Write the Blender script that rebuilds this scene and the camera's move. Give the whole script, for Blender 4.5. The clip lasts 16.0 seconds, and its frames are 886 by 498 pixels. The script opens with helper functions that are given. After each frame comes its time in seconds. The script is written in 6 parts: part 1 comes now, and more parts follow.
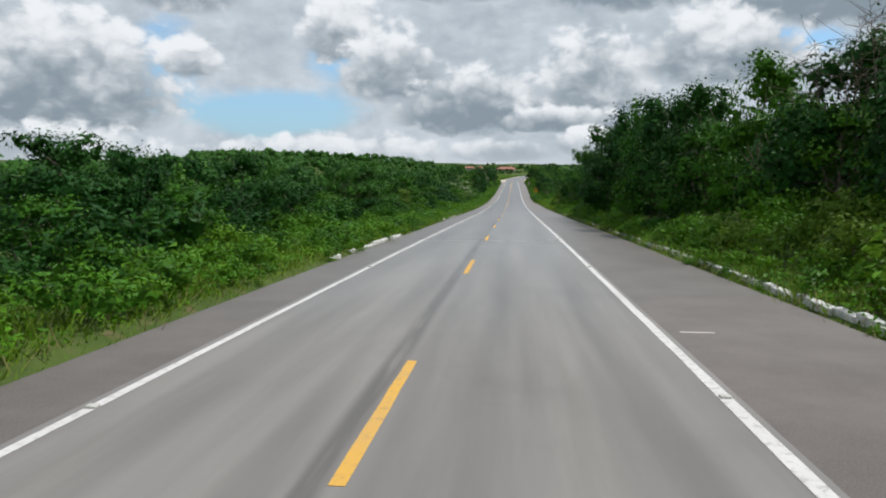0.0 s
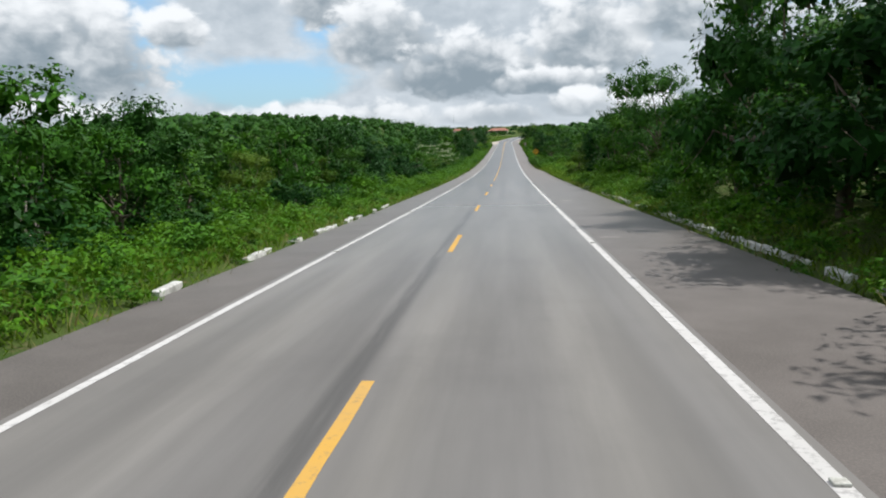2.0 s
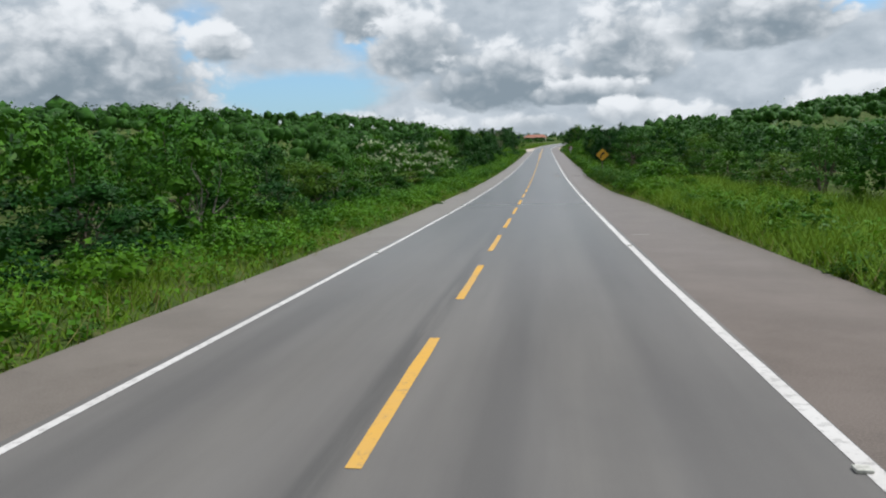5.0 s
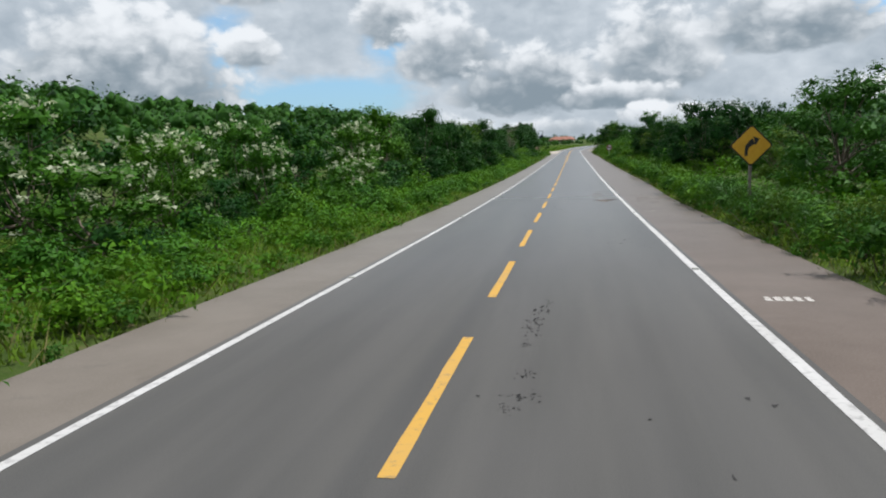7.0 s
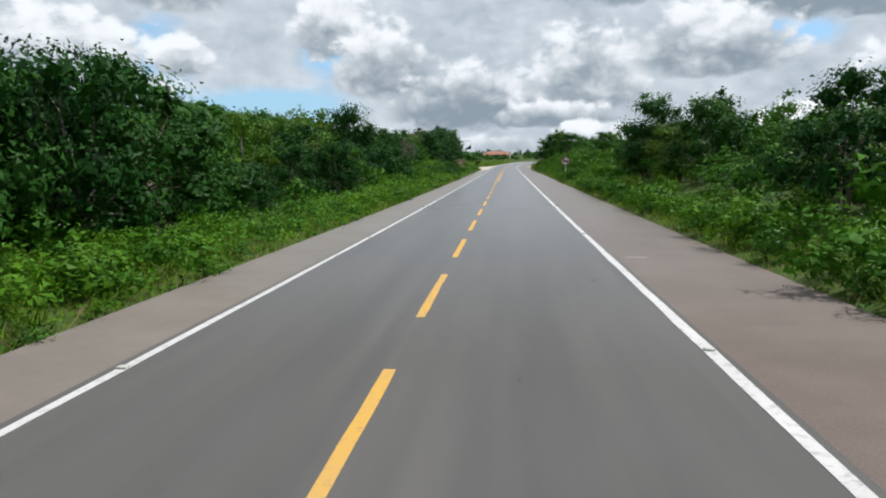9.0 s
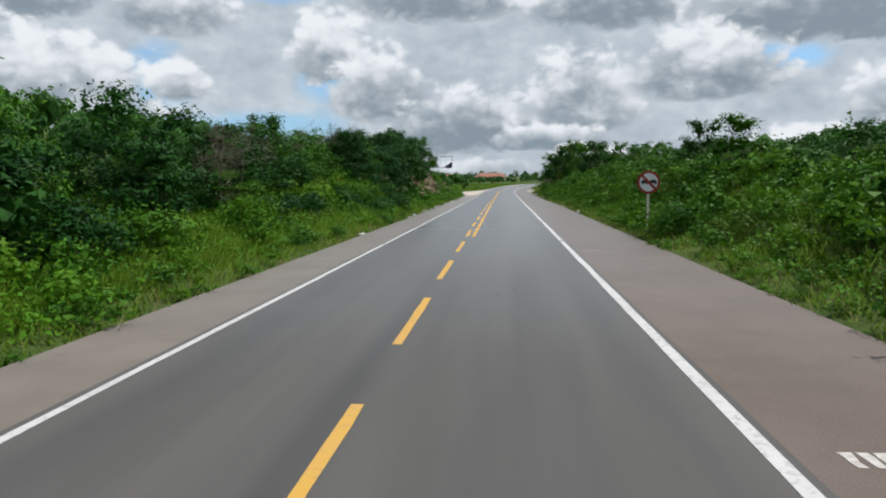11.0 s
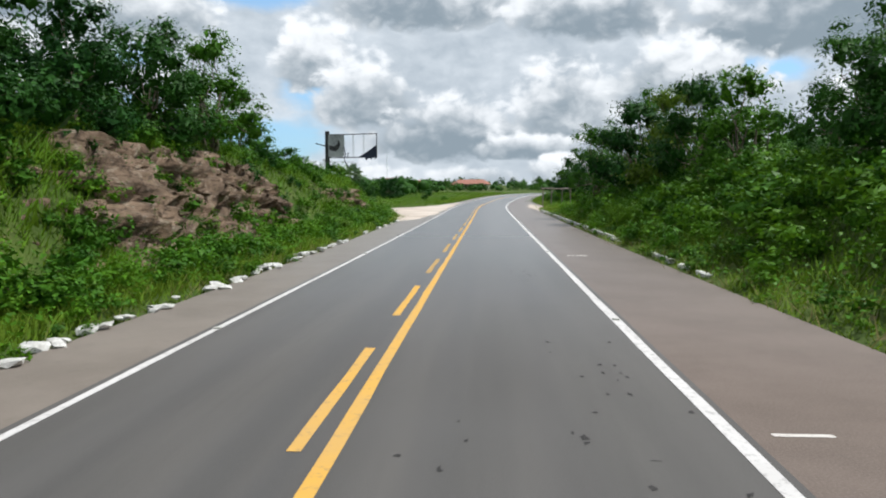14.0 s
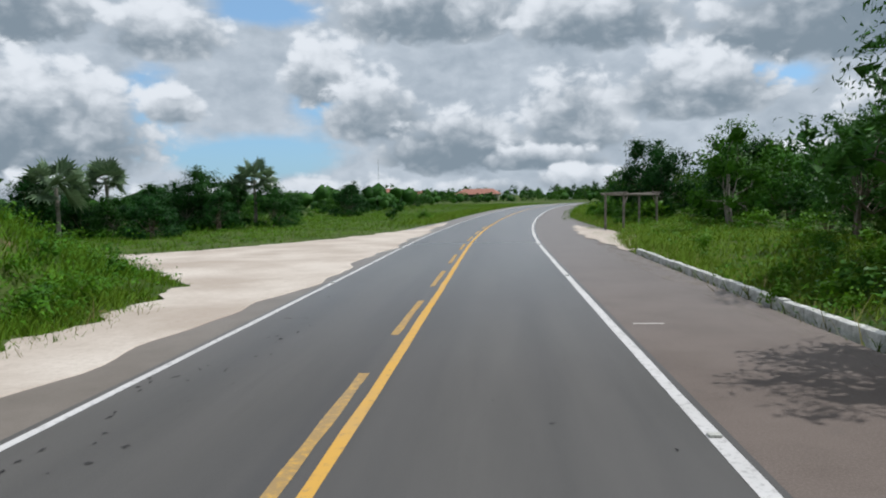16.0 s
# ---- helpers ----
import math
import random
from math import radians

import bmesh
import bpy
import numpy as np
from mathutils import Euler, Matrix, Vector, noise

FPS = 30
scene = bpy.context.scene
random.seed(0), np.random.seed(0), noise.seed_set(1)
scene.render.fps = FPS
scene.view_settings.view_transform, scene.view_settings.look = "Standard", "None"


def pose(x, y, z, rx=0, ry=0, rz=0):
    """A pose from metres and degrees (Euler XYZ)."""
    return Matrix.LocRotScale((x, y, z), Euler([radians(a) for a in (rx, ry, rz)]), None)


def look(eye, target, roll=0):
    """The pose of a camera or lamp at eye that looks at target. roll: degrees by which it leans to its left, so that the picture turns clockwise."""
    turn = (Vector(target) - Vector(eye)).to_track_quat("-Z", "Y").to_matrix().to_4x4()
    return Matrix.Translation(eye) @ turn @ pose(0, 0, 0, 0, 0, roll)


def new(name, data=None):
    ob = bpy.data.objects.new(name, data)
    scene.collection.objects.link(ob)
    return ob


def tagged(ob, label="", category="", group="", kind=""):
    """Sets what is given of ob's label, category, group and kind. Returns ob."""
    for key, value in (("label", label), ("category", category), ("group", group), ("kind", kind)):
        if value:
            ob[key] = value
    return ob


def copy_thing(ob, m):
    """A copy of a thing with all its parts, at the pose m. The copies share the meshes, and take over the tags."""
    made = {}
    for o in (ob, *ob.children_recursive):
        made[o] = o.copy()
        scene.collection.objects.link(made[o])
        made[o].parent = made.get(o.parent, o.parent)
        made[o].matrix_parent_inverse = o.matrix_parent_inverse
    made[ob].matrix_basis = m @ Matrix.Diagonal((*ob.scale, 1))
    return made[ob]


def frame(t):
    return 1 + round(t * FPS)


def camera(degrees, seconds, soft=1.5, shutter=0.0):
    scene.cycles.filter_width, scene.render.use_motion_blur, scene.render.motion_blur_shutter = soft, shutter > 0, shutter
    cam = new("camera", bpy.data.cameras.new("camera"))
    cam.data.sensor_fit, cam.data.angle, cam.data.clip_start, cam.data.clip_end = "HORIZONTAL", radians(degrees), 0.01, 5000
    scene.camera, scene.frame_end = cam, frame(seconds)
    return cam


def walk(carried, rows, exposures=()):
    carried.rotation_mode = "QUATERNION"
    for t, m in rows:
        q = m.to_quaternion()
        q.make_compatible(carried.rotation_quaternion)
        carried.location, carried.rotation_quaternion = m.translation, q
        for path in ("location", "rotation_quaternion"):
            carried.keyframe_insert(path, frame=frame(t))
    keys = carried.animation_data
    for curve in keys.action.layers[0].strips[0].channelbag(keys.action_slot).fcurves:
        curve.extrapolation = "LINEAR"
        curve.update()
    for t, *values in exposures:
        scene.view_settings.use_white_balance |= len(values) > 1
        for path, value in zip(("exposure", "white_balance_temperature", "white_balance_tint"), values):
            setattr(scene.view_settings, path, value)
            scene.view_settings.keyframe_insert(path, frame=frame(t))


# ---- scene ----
# ---- camera and walk ----
cam = camera(63.0, 16.0, soft=2.0)
walk(cam, [
    (0.0, pose(1.04, 0.01, 2.43, 83.35, -0.26, 5.58)),
    (0.5, pose(1.00, 12.62, 1.95, 81.96, -0.40, 5.51)),
    (1.0, pose(0.98, 25.22, 1.44, 81.02, 0.40, 5.48)),
    (1.5, pose(1.05, 37.82, 0.92, 80.53, 0.96, 5.02)),
    (2.0, pose(1.20, 50.47, 0.38, 80.65, 1.51, 5.01)),
    (2.5, pose(1.32, 63.24, -0.17, 80.91, 2.36, 4.66)),
    (3.0, pose(1.33, 76.08, -0.73, 80.29, 1.28, 5.45)),
    (3.5, pose(1.33, 89.08, -1.30, 80.63, 0.96, 6.38)),
    (4.0, pose(1.30, 102.15, -1.85, 81.26, 0.97, 7.21)),
    (4.5, pose(1.24, 115.20, -2.39, 81.50, 1.32, 7.50)),
    (7.0, pose(1.05, 180.65, -4.49, 82.00, 1.63, 10.11)),
    (7.5, pose(1.00, 193.93, -4.76, 82.80, 1.34, 9.94)),
    (8.0, pose(0.95, 207.35, -4.98, 83.25, 1.88, 9.97)),
    (8.5, pose(0.97, 220.77, -5.16, 82.90, 0.77, 5.45)),
    (9.0, pose(1.01, 234.07, -5.27, 83.06, 0.43, 5.13)),
    (11.5, pose(1.30, 300.10, -5.39, 85.12, 0.59, 4.77)),
    (12.0, pose(1.34, 313.27, -5.38, 85.29, 0.73, 4.81)),
    (12.5, pose(1.28, 326.43, -5.36, 85.71, 1.30, 4.47)),
    (13.0, pose(1.18, 339.57, -5.36, 85.76, 0.83, 4.26)),
    (13.5, pose(1.11, 352.68, -5.36, 85.32, 0.18, 3.68)),
    (14.0, pose(1.17, 365.71, -5.36, 85.52, 0.04, 3.51)),
    (14.5, pose(1.22, 378.74, -5.35, 85.57, 0.06, 3.31)),
    (15.0, pose(1.29, 392.06, -5.34, 85.38, 0.72, 3.93)),
    (15.5, pose(1.33, 405.50, -5.32, 85.85, 0.96, 3.97)),
    (16.0, pose(1.47, 418.89, -5.29, 86.47, 1.15, 4.35)),
], exposures=[(0.0, -0.23, 6310, 10), (1.0, -0.08, 6340, 10), (2.0, -0.08, 6340, 10), (3.0, -0.05, 6340, 10), (4.0, -0.13, 6340, 10), (4.5, -0.25, 6260, 10), (7.0, -0.21, 6260, 10), (7.5, -0.31, 6260, 10), (8.0, -0.31, 6260, 10), (8.5, -0.23, 6260, 10), (9.0, -0.09, 6260, 10), (11.5, -0.27, 6260, 10),
              (12.0, -0.27, 6260, 10), (12.5, -0.27, 6260, 10), (13.0, -0.23, 6260, 10), (13.5, 0.0, 6290, 10), (14.0, 0.0, 6290, 10), (14.5, -0.08, 6290, 10), (15.0, -0.07, 6260, 10), (15.5, -0.30, 6210, 10), (16.0, -0.36, 6090, 10)])

SUN_EL, SUN_AZ = 58.0, 68.0     # degrees; azimuth from the road's heading, to the right


# ---- node helpers ----
class Nodes:
    """Short-hand for a node tree."""

    def __init__(self, tree):
        self.tree = tree
        tree.nodes.clear()

    def add(self, kind):
        return self.tree.nodes.new(kind)

    def plug(self, value, socket):
        if isinstance(value, bpy.types.NodeSocket):
            self.tree.links.new(value, socket)
        elif isinstance(value, (tuple, list)) and len(value) == 3 and socket.type == "RGBA":
            socket.default_value = (*value, 1)
        else:
            socket.default_value = value

    def math(self, op, a, b=0.0, c=0.0, clamp=False):
        node = self.add("ShaderNodeMath")
        node.operation, node.use_clamp = op, clamp
        for value, socket in zip((a, b, c), node.inputs):
            self.plug(value, socket)
        return node.outputs[0]

    def mix(self, t, a, b, blend="MIX"):
        node = self.add("ShaderNodeMix")
        node.data_type, node.blend_type = "RGBA", blend
        self.plug(t, node.inputs[0])
        self.plug(a, node.inputs[6])
        self.plug(b, node.inputs[7])
        return node.outputs[2]

    def ramp(self, value, lo, hi, a=0.0, b=1.0):
        node = self.add("ShaderNodeMapRange")
        node.interpolation_type = "SMOOTHSTEP"
        for v, i in zip((value, lo, hi, a, b), range(5)):
            self.plug(v, node.inputs[i])
        return node.outputs[0]

    def noise(self, vector, scale, detail=4.0, rough=0.55, lo=None, hi=None):
        node = self.add("ShaderNodeTexNoise")
        if vector is not None:
            self.plug(vector, node.inputs["Vector"])
        node.inputs["Scale"].default_value = scale
        node.inputs["Detail"].default_value = detail
        node.inputs["Roughness"].default_value = rough
        out = node.outputs[0]
        return out if lo is None else self.ramp(out, lo, hi)

    def combine(self, x, y, z=0.0):
        node = self.add("ShaderNodeCombineXYZ")
        for value, socket in zip((x, y, z), node.inputs):
            self.plug(value, socket)
        return node.outputs[0]

    def separate(self, vector):
        node = self.add("ShaderNodeSeparateXYZ")
        self.plug(vector, node.inputs[0])
        return node.outputs


# ---- sky and sun ----
def build_world():
    world = bpy.data.worlds.new("sky")
    scene.world = world
    world.use_nodes = True
    n = Nodes(world.node_tree)
    sky = n.add("ShaderNodeTexSky")
    sky.sky_type, sky.sun_disc = "NISHITA", False
    sky.sun_elevation, sky.sun_rotation = radians(SUN_EL), radians(SUN_AZ)
    x, y, z = n.separate(n.add("ShaderNodeTexCoord").outputs["Generated"])
    up = n.math("MAXIMUM", z, 0.0)
    az = n.math("ARCTAN2", x, y)

    deg = 180.0 / math.pi
    el_d, az_d = n.math("MULTIPLY", n.math("ARCSINE", up), deg), n.math("MULTIPLY", az, deg)
    flat = n.combine(az_d, n.math("MULTIPLY", el_d, 1.35))
    warp = n.add("ShaderNodeTexNoise")
    n.plug(flat, warp.inputs["Vector"])
    warp.inputs["Scale"].default_value, warp.inputs["Detail"].default_value = 0.42, 5.0
    bend = n.add("ShaderNodeVectorMath")
    bend.operation = "MULTIPLY_ADD"
    n.plug(warp.outputs[1], bend.inputs[0])
    bend.inputs[1].default_value = (1.5, 1.5, 0.0)
    n.plug(flat, bend.inputs[2])

    def puffs(scale):
        node = n.add("ShaderNodeTexVoronoi")
        node.feature = "SMOOTH_F1"
        n.plug(bend.outputs[0], node.inputs["Vector"])
        node.inputs["Scale"].default_value = scale
        node.inputs["Smoothness"].default_value = 0.35
        return n.math("SUBTRACT", 0.45, node.outputs["Distance"])

    # rounded relief shared by all clouds, from broad swellings to small curls
    relief = n.math("ADD", n.math("MULTIPLY", puffs(0.30), 0.62), n.math("MULTIPLY", puffs(0.85), 0.34))
    relief = n.math("ADD", relief, n.math("MULTIPLY", n.math("SUBTRACT", n.noise(bend.outputs[0], 0.7, 7.0, 0.56), 0.5), 0.85))

    def spot(a, e, wa, we):
        """A soft spot of the sky at azimuth a and elevation e, in degrees."""
        da = n.math("DIVIDE", n.math("SUBTRACT", az_d, a), wa)
        de = n.math("DIVIDE", n.math("SUBTRACT", el_d, e), we)
        r = n.math("ADD", n.math("MULTIPLY", da, da), n.math("MULTIPLY", de, de))
        return n.math("EXPONENT", n.math("MULTIPLY", r, -1.0))

    # a pale sheet of high cloud with gaps of blue in it
    gap = 0.0
    for a, e, wa, we, k in ((-19, 3.9, 7.5, 2.0, .9), (-26, 8.6, 2.6, 3.4, .5), (-17.5, 14.6, 5.0, 1.3, .8), (-14, 7.6, 3.2, 2.0, .55), (20, 8.6, 4.5, 1.3, .7), (28, 5.5, 5, 1.2, .4)):
        gap = n.math("ADD", gap, n.math("MULTIPLY", spot(a, e, wa, we), k))
    thin = n.noise(n.combine(n.math("MULTIPLY", az_d, 0.5), el_d), 0.28, 6.0, 0.6)
    sheet = n.ramp(n.math("SUBTRACT", n.math("ADD", thin, 0.35), gap), 0.22, 0.62)
    tone = n.math("ADD", n.math("MULTIPLY", relief, 0.7), n.math("MULTIPLY", thin, 1.0), clamp=True)
    pale = n.mix(tone, (0.42, 0.49, 0.55), (0.86, 0.91, 0.95))
    blue = n.mix(1.0, sky.outputs[0], (0.105, 0.15, 0.195), "MULTIPLY")
    colour = n.mix(sheet, n.mix(0.5, blue, (0.46, 0.68, 0.82)), pale)

    def cloud(below, a, e, ra, re, shade):
        """A heaped cloud over what lies below: flat grey base at elevation e, white lumpy crown."""
        dx = n.math("DIVIDE", n.math("SUBTRACT", az_d, a), ra)
        h = n.math("DIVIDE", n.math("SUBTRACT", el_d, e), re)
        low = n.math("MULTIPLY", n.math("MINIMUM", h, 0.0), 2.2)
        high = n.math("MAXIMUM", h, 0.0)
        r = n.math("ADD", n.math("MULTIPLY", dx, dx), n.math("ADD", n.math("MULTIPLY", high, high), n.math("MULTIPLY", low, low)))
        cover = n.ramp(n.math("SUBTRACT", r, n.math("MULTIPLY", relief, 1.3)), 0.5, 1.0, 1.0, 0.0)
        bulk = n.math("ADD", n.math("MULTIPLY", h, 0.8), n.math("MULTIPLY", relief, 1.0))
        lit = n.ramp(n.math("ADD", bulk, n.math("MULTIPLY", r, 0.3)), -0.32 + shade * .3, 0.8 + shade * .3)
        return n.mix(cover, below, n.mix(lit, (0.30, 0.365, 0.415), (1.02, 1.04, 1.05)))

    # high banks first, then the heaps, then the row that stands on the horizon
    for row in ((-36, 13.2, 9, 5.5, .1), (-25, 12.2, 5.5, 3.6, -.3), (-5, 14.2, 9, 5, .0), (8, 13.0, 8, 4.5, .0), (24, 11.4, 11, 5.2, .75), (42, 9, 10, 6, .3)):
        colour = cloud(colour, *row)
    for row in ((-33.5, 4.6, 9.0, 7.4, .32), (-24.5, 7.2, 2.6, 2.4, -.4), (-13.5, 9.4, 3.6, 4.6, -.35), (-9.5, 6.6, 5.2, 4.6, -.3), (-3.0, 3.9, 7.2, 4.2, .55), (6.2, 5.6, 5.2, 5.8, -.3), (15.0, 7.6, 6.8, 4.4, .0), (3.5, 3.1, 6.5, 1.7, .1), (30, 4.5, 7, 5, .2)):
        colour = cloud(colour, *row)
    for row in ((-34, .6, 8, 2.6, -.1), (-21.5, .3, 4.4, 2.0, -.35), (-15.5, .5, 4.0, 2.5, -.4), (-9.5, .5, 4.6, 2.2, -.3), (-1, .8, 5, 1.5, .1), (6.5, 1.4, 5, 2.0, -.2), (13, .6, 5, 2.2, -.05), (22, 1.2, 7, 3.0, -.1), (33, .8, 7, 3.2, 0)):
        colour = cloud(colour, *row)
    haze = n.mix(n.ramp(up, 0.0, 0.05, 0.5, 0.0), colour, (0.74, 0.79, 0.83))
    bg = n.add("ShaderNodeBackground")
    n.plug(haze, bg.inputs[0])
    n.plug(1.0, bg.inputs[1])
    n.tree.links.new(bg.outputs[0], n.add("ShaderNodeOutputWorld").inputs[0])


build_world()
sun = new("sun", bpy.data.lights.new("sun", "SUN"))
sun.data.energy, sun.data.angle, sun.data.color = 4.25, radians(0.53), (1.0, 0.965, 0.91)
e, a = radians(SUN_EL), radians(SUN_AZ)
sun.matrix_world = look((0, 0, 60), Vector((0, 0, 60)) - Vector((math.sin(a) * math.cos(e), math.cos(a) * math.cos(e), math.sin(e))))


# ---- materials ----
def material(name):
    m = bpy.data.materials.new(name)
    m.use_nodes = True
    return m, Nodes(m.node_tree)


def finish(n, colour, rough=0.8, metal=0.0, bump=None, strength=0.3, distance=0.02, spec=0.3):
    p = n.add("ShaderNodeBsdfPrincipled")
    n.plug(colour, p.inputs["Base Color"])
    n.plug(rough, p.inputs["Roughness"])
    n.plug(metal, p.inputs["Metallic"])
    n.plug(spec, p.inputs["Specular IOR Level"])
    if bump is not None:
        b = n.add("ShaderNodeBump")
        b.inputs["Strength"].default_value, b.inputs["Distance"].default_value = strength, distance
        n.plug(bump, b.inputs["Height"])
        n.tree.links.new(b.outputs[0], p.inputs["Normal"])
    n.tree.links.new(p.outputs[0], n.add("ShaderNodeOutputMaterial").inputs[0])


def sheen(n, rough, spec, low_rough, high_spec):
    """Road surfaces gain gloss at grazing angles."""
    w = n.add("ShaderNodeLayerWeight")
    w.inputs[0].default_value = 0.5
    k = n.ramp(w.outputs["Facing"], 0.72, 0.96)
    return n.math("MULTIPLY_ADD", k, low_rough - rough, rough), n.math("MULTIPLY_ADD", k, high_spec - spec, spec)


def leaf_material(name, dark, light, warm, glow=0.1, rough=0.5):
    """Leaves: hue by leaf and by plant, light passing through."""
    m, n = material(name)
    leaf = n.add("ShaderNodeNewGeometry").outputs["Random Per Island"]
    plant = n.add("ShaderNodeObjectInfo").outputs["Random"]
    spread = n.noise(n.add("ShaderNodeTexCoord").outputs["Object"], 0.7, 3.0)
    tone = n.math("ADD", n.math("MULTIPLY", leaf, 0.5), n.ramp(spread, 0.36, 0.66, 0.0, 0.5))
    c = n.mix(tone, dark, light)
    c = n.mix(n.ramp(plant, 0.35, 1.0, 0.0, 0.55), c, warm)
    # shaded gaps between leaf tufts, painted into the colour by fine noise
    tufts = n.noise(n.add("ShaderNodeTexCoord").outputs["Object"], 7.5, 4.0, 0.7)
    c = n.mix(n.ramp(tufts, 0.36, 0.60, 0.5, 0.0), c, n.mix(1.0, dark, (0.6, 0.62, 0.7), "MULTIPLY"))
    p = n.add("ShaderNodeBsdfPrincipled")
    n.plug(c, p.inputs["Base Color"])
    p.inputs["Roughness"].default_value = rough
    p.inputs["Specular IOR Level"].default_value = 0.08
    t = n.add("ShaderNodeBsdfTranslucent")
    n.plug(n.mix(0.5, c, (warm[0] * 1.1, warm[1] * 1.25, warm[2])), t.inputs[0])
    s = n.add("ShaderNodeMixShader")
    s.inputs[0].default_value = glow
    n.tree.links.new(p.outputs[0], s.inputs[1])
    n.tree.links.new(t.outputs[0], s.inputs[2])
    n.tree.links.new(s.outputs[0], n.add("ShaderNodeOutputMaterial").inputs[0])
    return m


def plain(name, a, b, scale=6.0, rough=0.75, metal=0.0, strength=0.4, distance=0.01, detail=6.0):
    """Two tones of one surface, in coarse patches and fine grain."""
    m, n = material(name)
    p = n.add("ShaderNodeTexCoord").outputs["Object"]
    coarse, fine = n.noise(p, scale, detail, 0.6), n.noise(p, scale * 9, 3.0)
    both = n.math("ADD", n.math("MULTIPLY", coarse, 0.65), n.math("MULTIPLY", fine, 0.35))
    finish(n, n.mix(n.ramp(both, 0.34, 0.66), a, b), rough, metal, both, strength, distance)
    return m


def asphalt_material():
    m, n = material("asphalt")
    uv = n.add("ShaderNodeUVMap").outputs[0]
    u, s, _ = n.separate(uv)
    stretched = n.combine(n.math("MULTIPLY", u, 1.0), n.math("MULTIPLY", s, 0.07))
    wander = n.math("MULTIPLY", n.math("SUBTRACT", n.noise(n.combine(0.0, n.math("MULTIPLY", s, 0.05)), 1.0, 2.0), 0.5), 0.8)
    lane = n.math("ADD", u, wander)

    def band(centre, width):
        d = n.math("ABSOLUTE", n.math("SUBTRACT", lane, centre))
        return n.ramp(d, width * 0.3, width, 1.0, 0.0)

    # the first stretch is old and bleached, the later one newer and darker
    newer = n.math("ADD", n.math("MULTIPLY", n.ramp(s, 129.0, 129.4), 0.35), n.math("MULTIPLY", n.ramp(s, 129.4, 180.0), 0.65))
    fresh = n.mix(n.noise(stretched, 1.3, 5.0, 0.6, 0.3, 0.7), (0.0695, 0.0665, 0.0635), (0.0935, 0.0885, 0.0840))
    old = n.mix(n.noise(stretched, 1.1, 5.0, 0.6, 0.3, 0.7), (0.150, 0.142, 0.134), (0.204, 0.194, 0.184))
    c = n.mix(newer, n.mix(n.ramp(s, 30.0, 118.0), n.mix(1.0, old, (1.12, 1.12, 1.12), "MULTIPLY"), n.mix(1.0, old, (0.9, 0.9, 0.91), "MULTIPLY")), n.mix(n.ramp(s, 235.0, 320.0), fresh, n.mix(1.0, fresh, (0.92, 0.915, 0.915), "MULTIPLY")))
    tracks = n.math("MAXIMUM", n.math("MAXIMUM", band(-2.75, 0.55), band(-1.15, 0.42)), n.math("MAXIMUM", band(2.6, 0.45), band(0.75, 0.35)))
    worn = n.math("MULTIPLY", tracks, n.noise(n.combine(u, n.math("MULTIPLY", s, 0.12)), 0.5, 3.0, 0.5, 0.36, 0.66))
    c = n.mix(n.math("MULTIPLY", worn, 0.42), c, (0.068, 0.066, 0.066))
    # dark sealed patches before the joint, with a bare strip between them
    patch = n.math("MULTIPLY", n.ramp(s, 115.0, 121.0), n.ramp(s, 129.1, 129.3, 1.0, 0.0))
    bare = n.math("MAXIMUM", n.ramp(n.math("ABSOLUTE", n.math("SUBTRACT", u, 1.45)), 0.3, 0.62, 0.85, 0.0), n.ramp(n.math("ABSOLUTE", n.math("ADD", u, 0.75)), 0.18, 0.3, 1.0, 0.0))
    patch = n.math("MULTIPLY", patch, n.math("SUBTRACT", 1.0, bare))
    c = n.mix(n.math("MULTIPLY", patch, n.noise(n.combine(u, n.math("MULTIPLY", s, 0.3)), 1.1, 5.0, 0.65, 0.22, 0.6)), c, (0.088, 0.086, 0.086))
    joint = n.ramp(n.math("ABSOLUTE", n.math("SUBTRACT", n.math("ADD", s, wander), 129.25)), 0.04, 0.16, 1.0, 0.0)
    c = n.mix(n.math("MULTIPLY", joint, 0.35), c, (0.05, 0.048, 0.047))
    seam = n.math("ABSOLUTE", n.math("ADD", n.math("ADD", u, 0.62), n.math("MULTIPLY", wander, 0.15)))
    c = n.mix(n.math("MULTIPLY", n.ramp(seam, 0.05, 0.24, 0.72, 0.0), n.noise(stretched, 3.0, 3.0, 0.6, 0.25, 0.55)), c, (0.06, 0.058, 0.058))
    streak = n.noise(n.combine(n.math("MULTIPLY", u, 1.0), n.math("MULTIPLY", s, 0.03)), 0.9, 2.0, 0.5)
    c = n.mix(1.0, c, n.mix(n.ramp(streak, 0.34, 0.66), (0.90, 0.895, 0.90), (1.10, 1.085, 1.06)), "MULTIPLY")
    blot = n.noise(uv, 0.16, 6.0, 0.62, 0.5, 0.75)
    c = n.mix(n.math("MULTIPLY", blot, 0.42), c, (0.09, 0.086, 0.085))
    grain = n.noise(uv, 95.0, 3.0, 0.7)
    c = n.mix(n.ramp(grain, 0.35, 0.7, 0.0, 0.24), c, (0.22, 0.21, 0.20))
    rough, spec = sheen(n, 0.82, 0.35, 0.26, 0.9)
    finish(n, c, rough, 0.0, grain, 0.3, 0.005, spec)
    return m


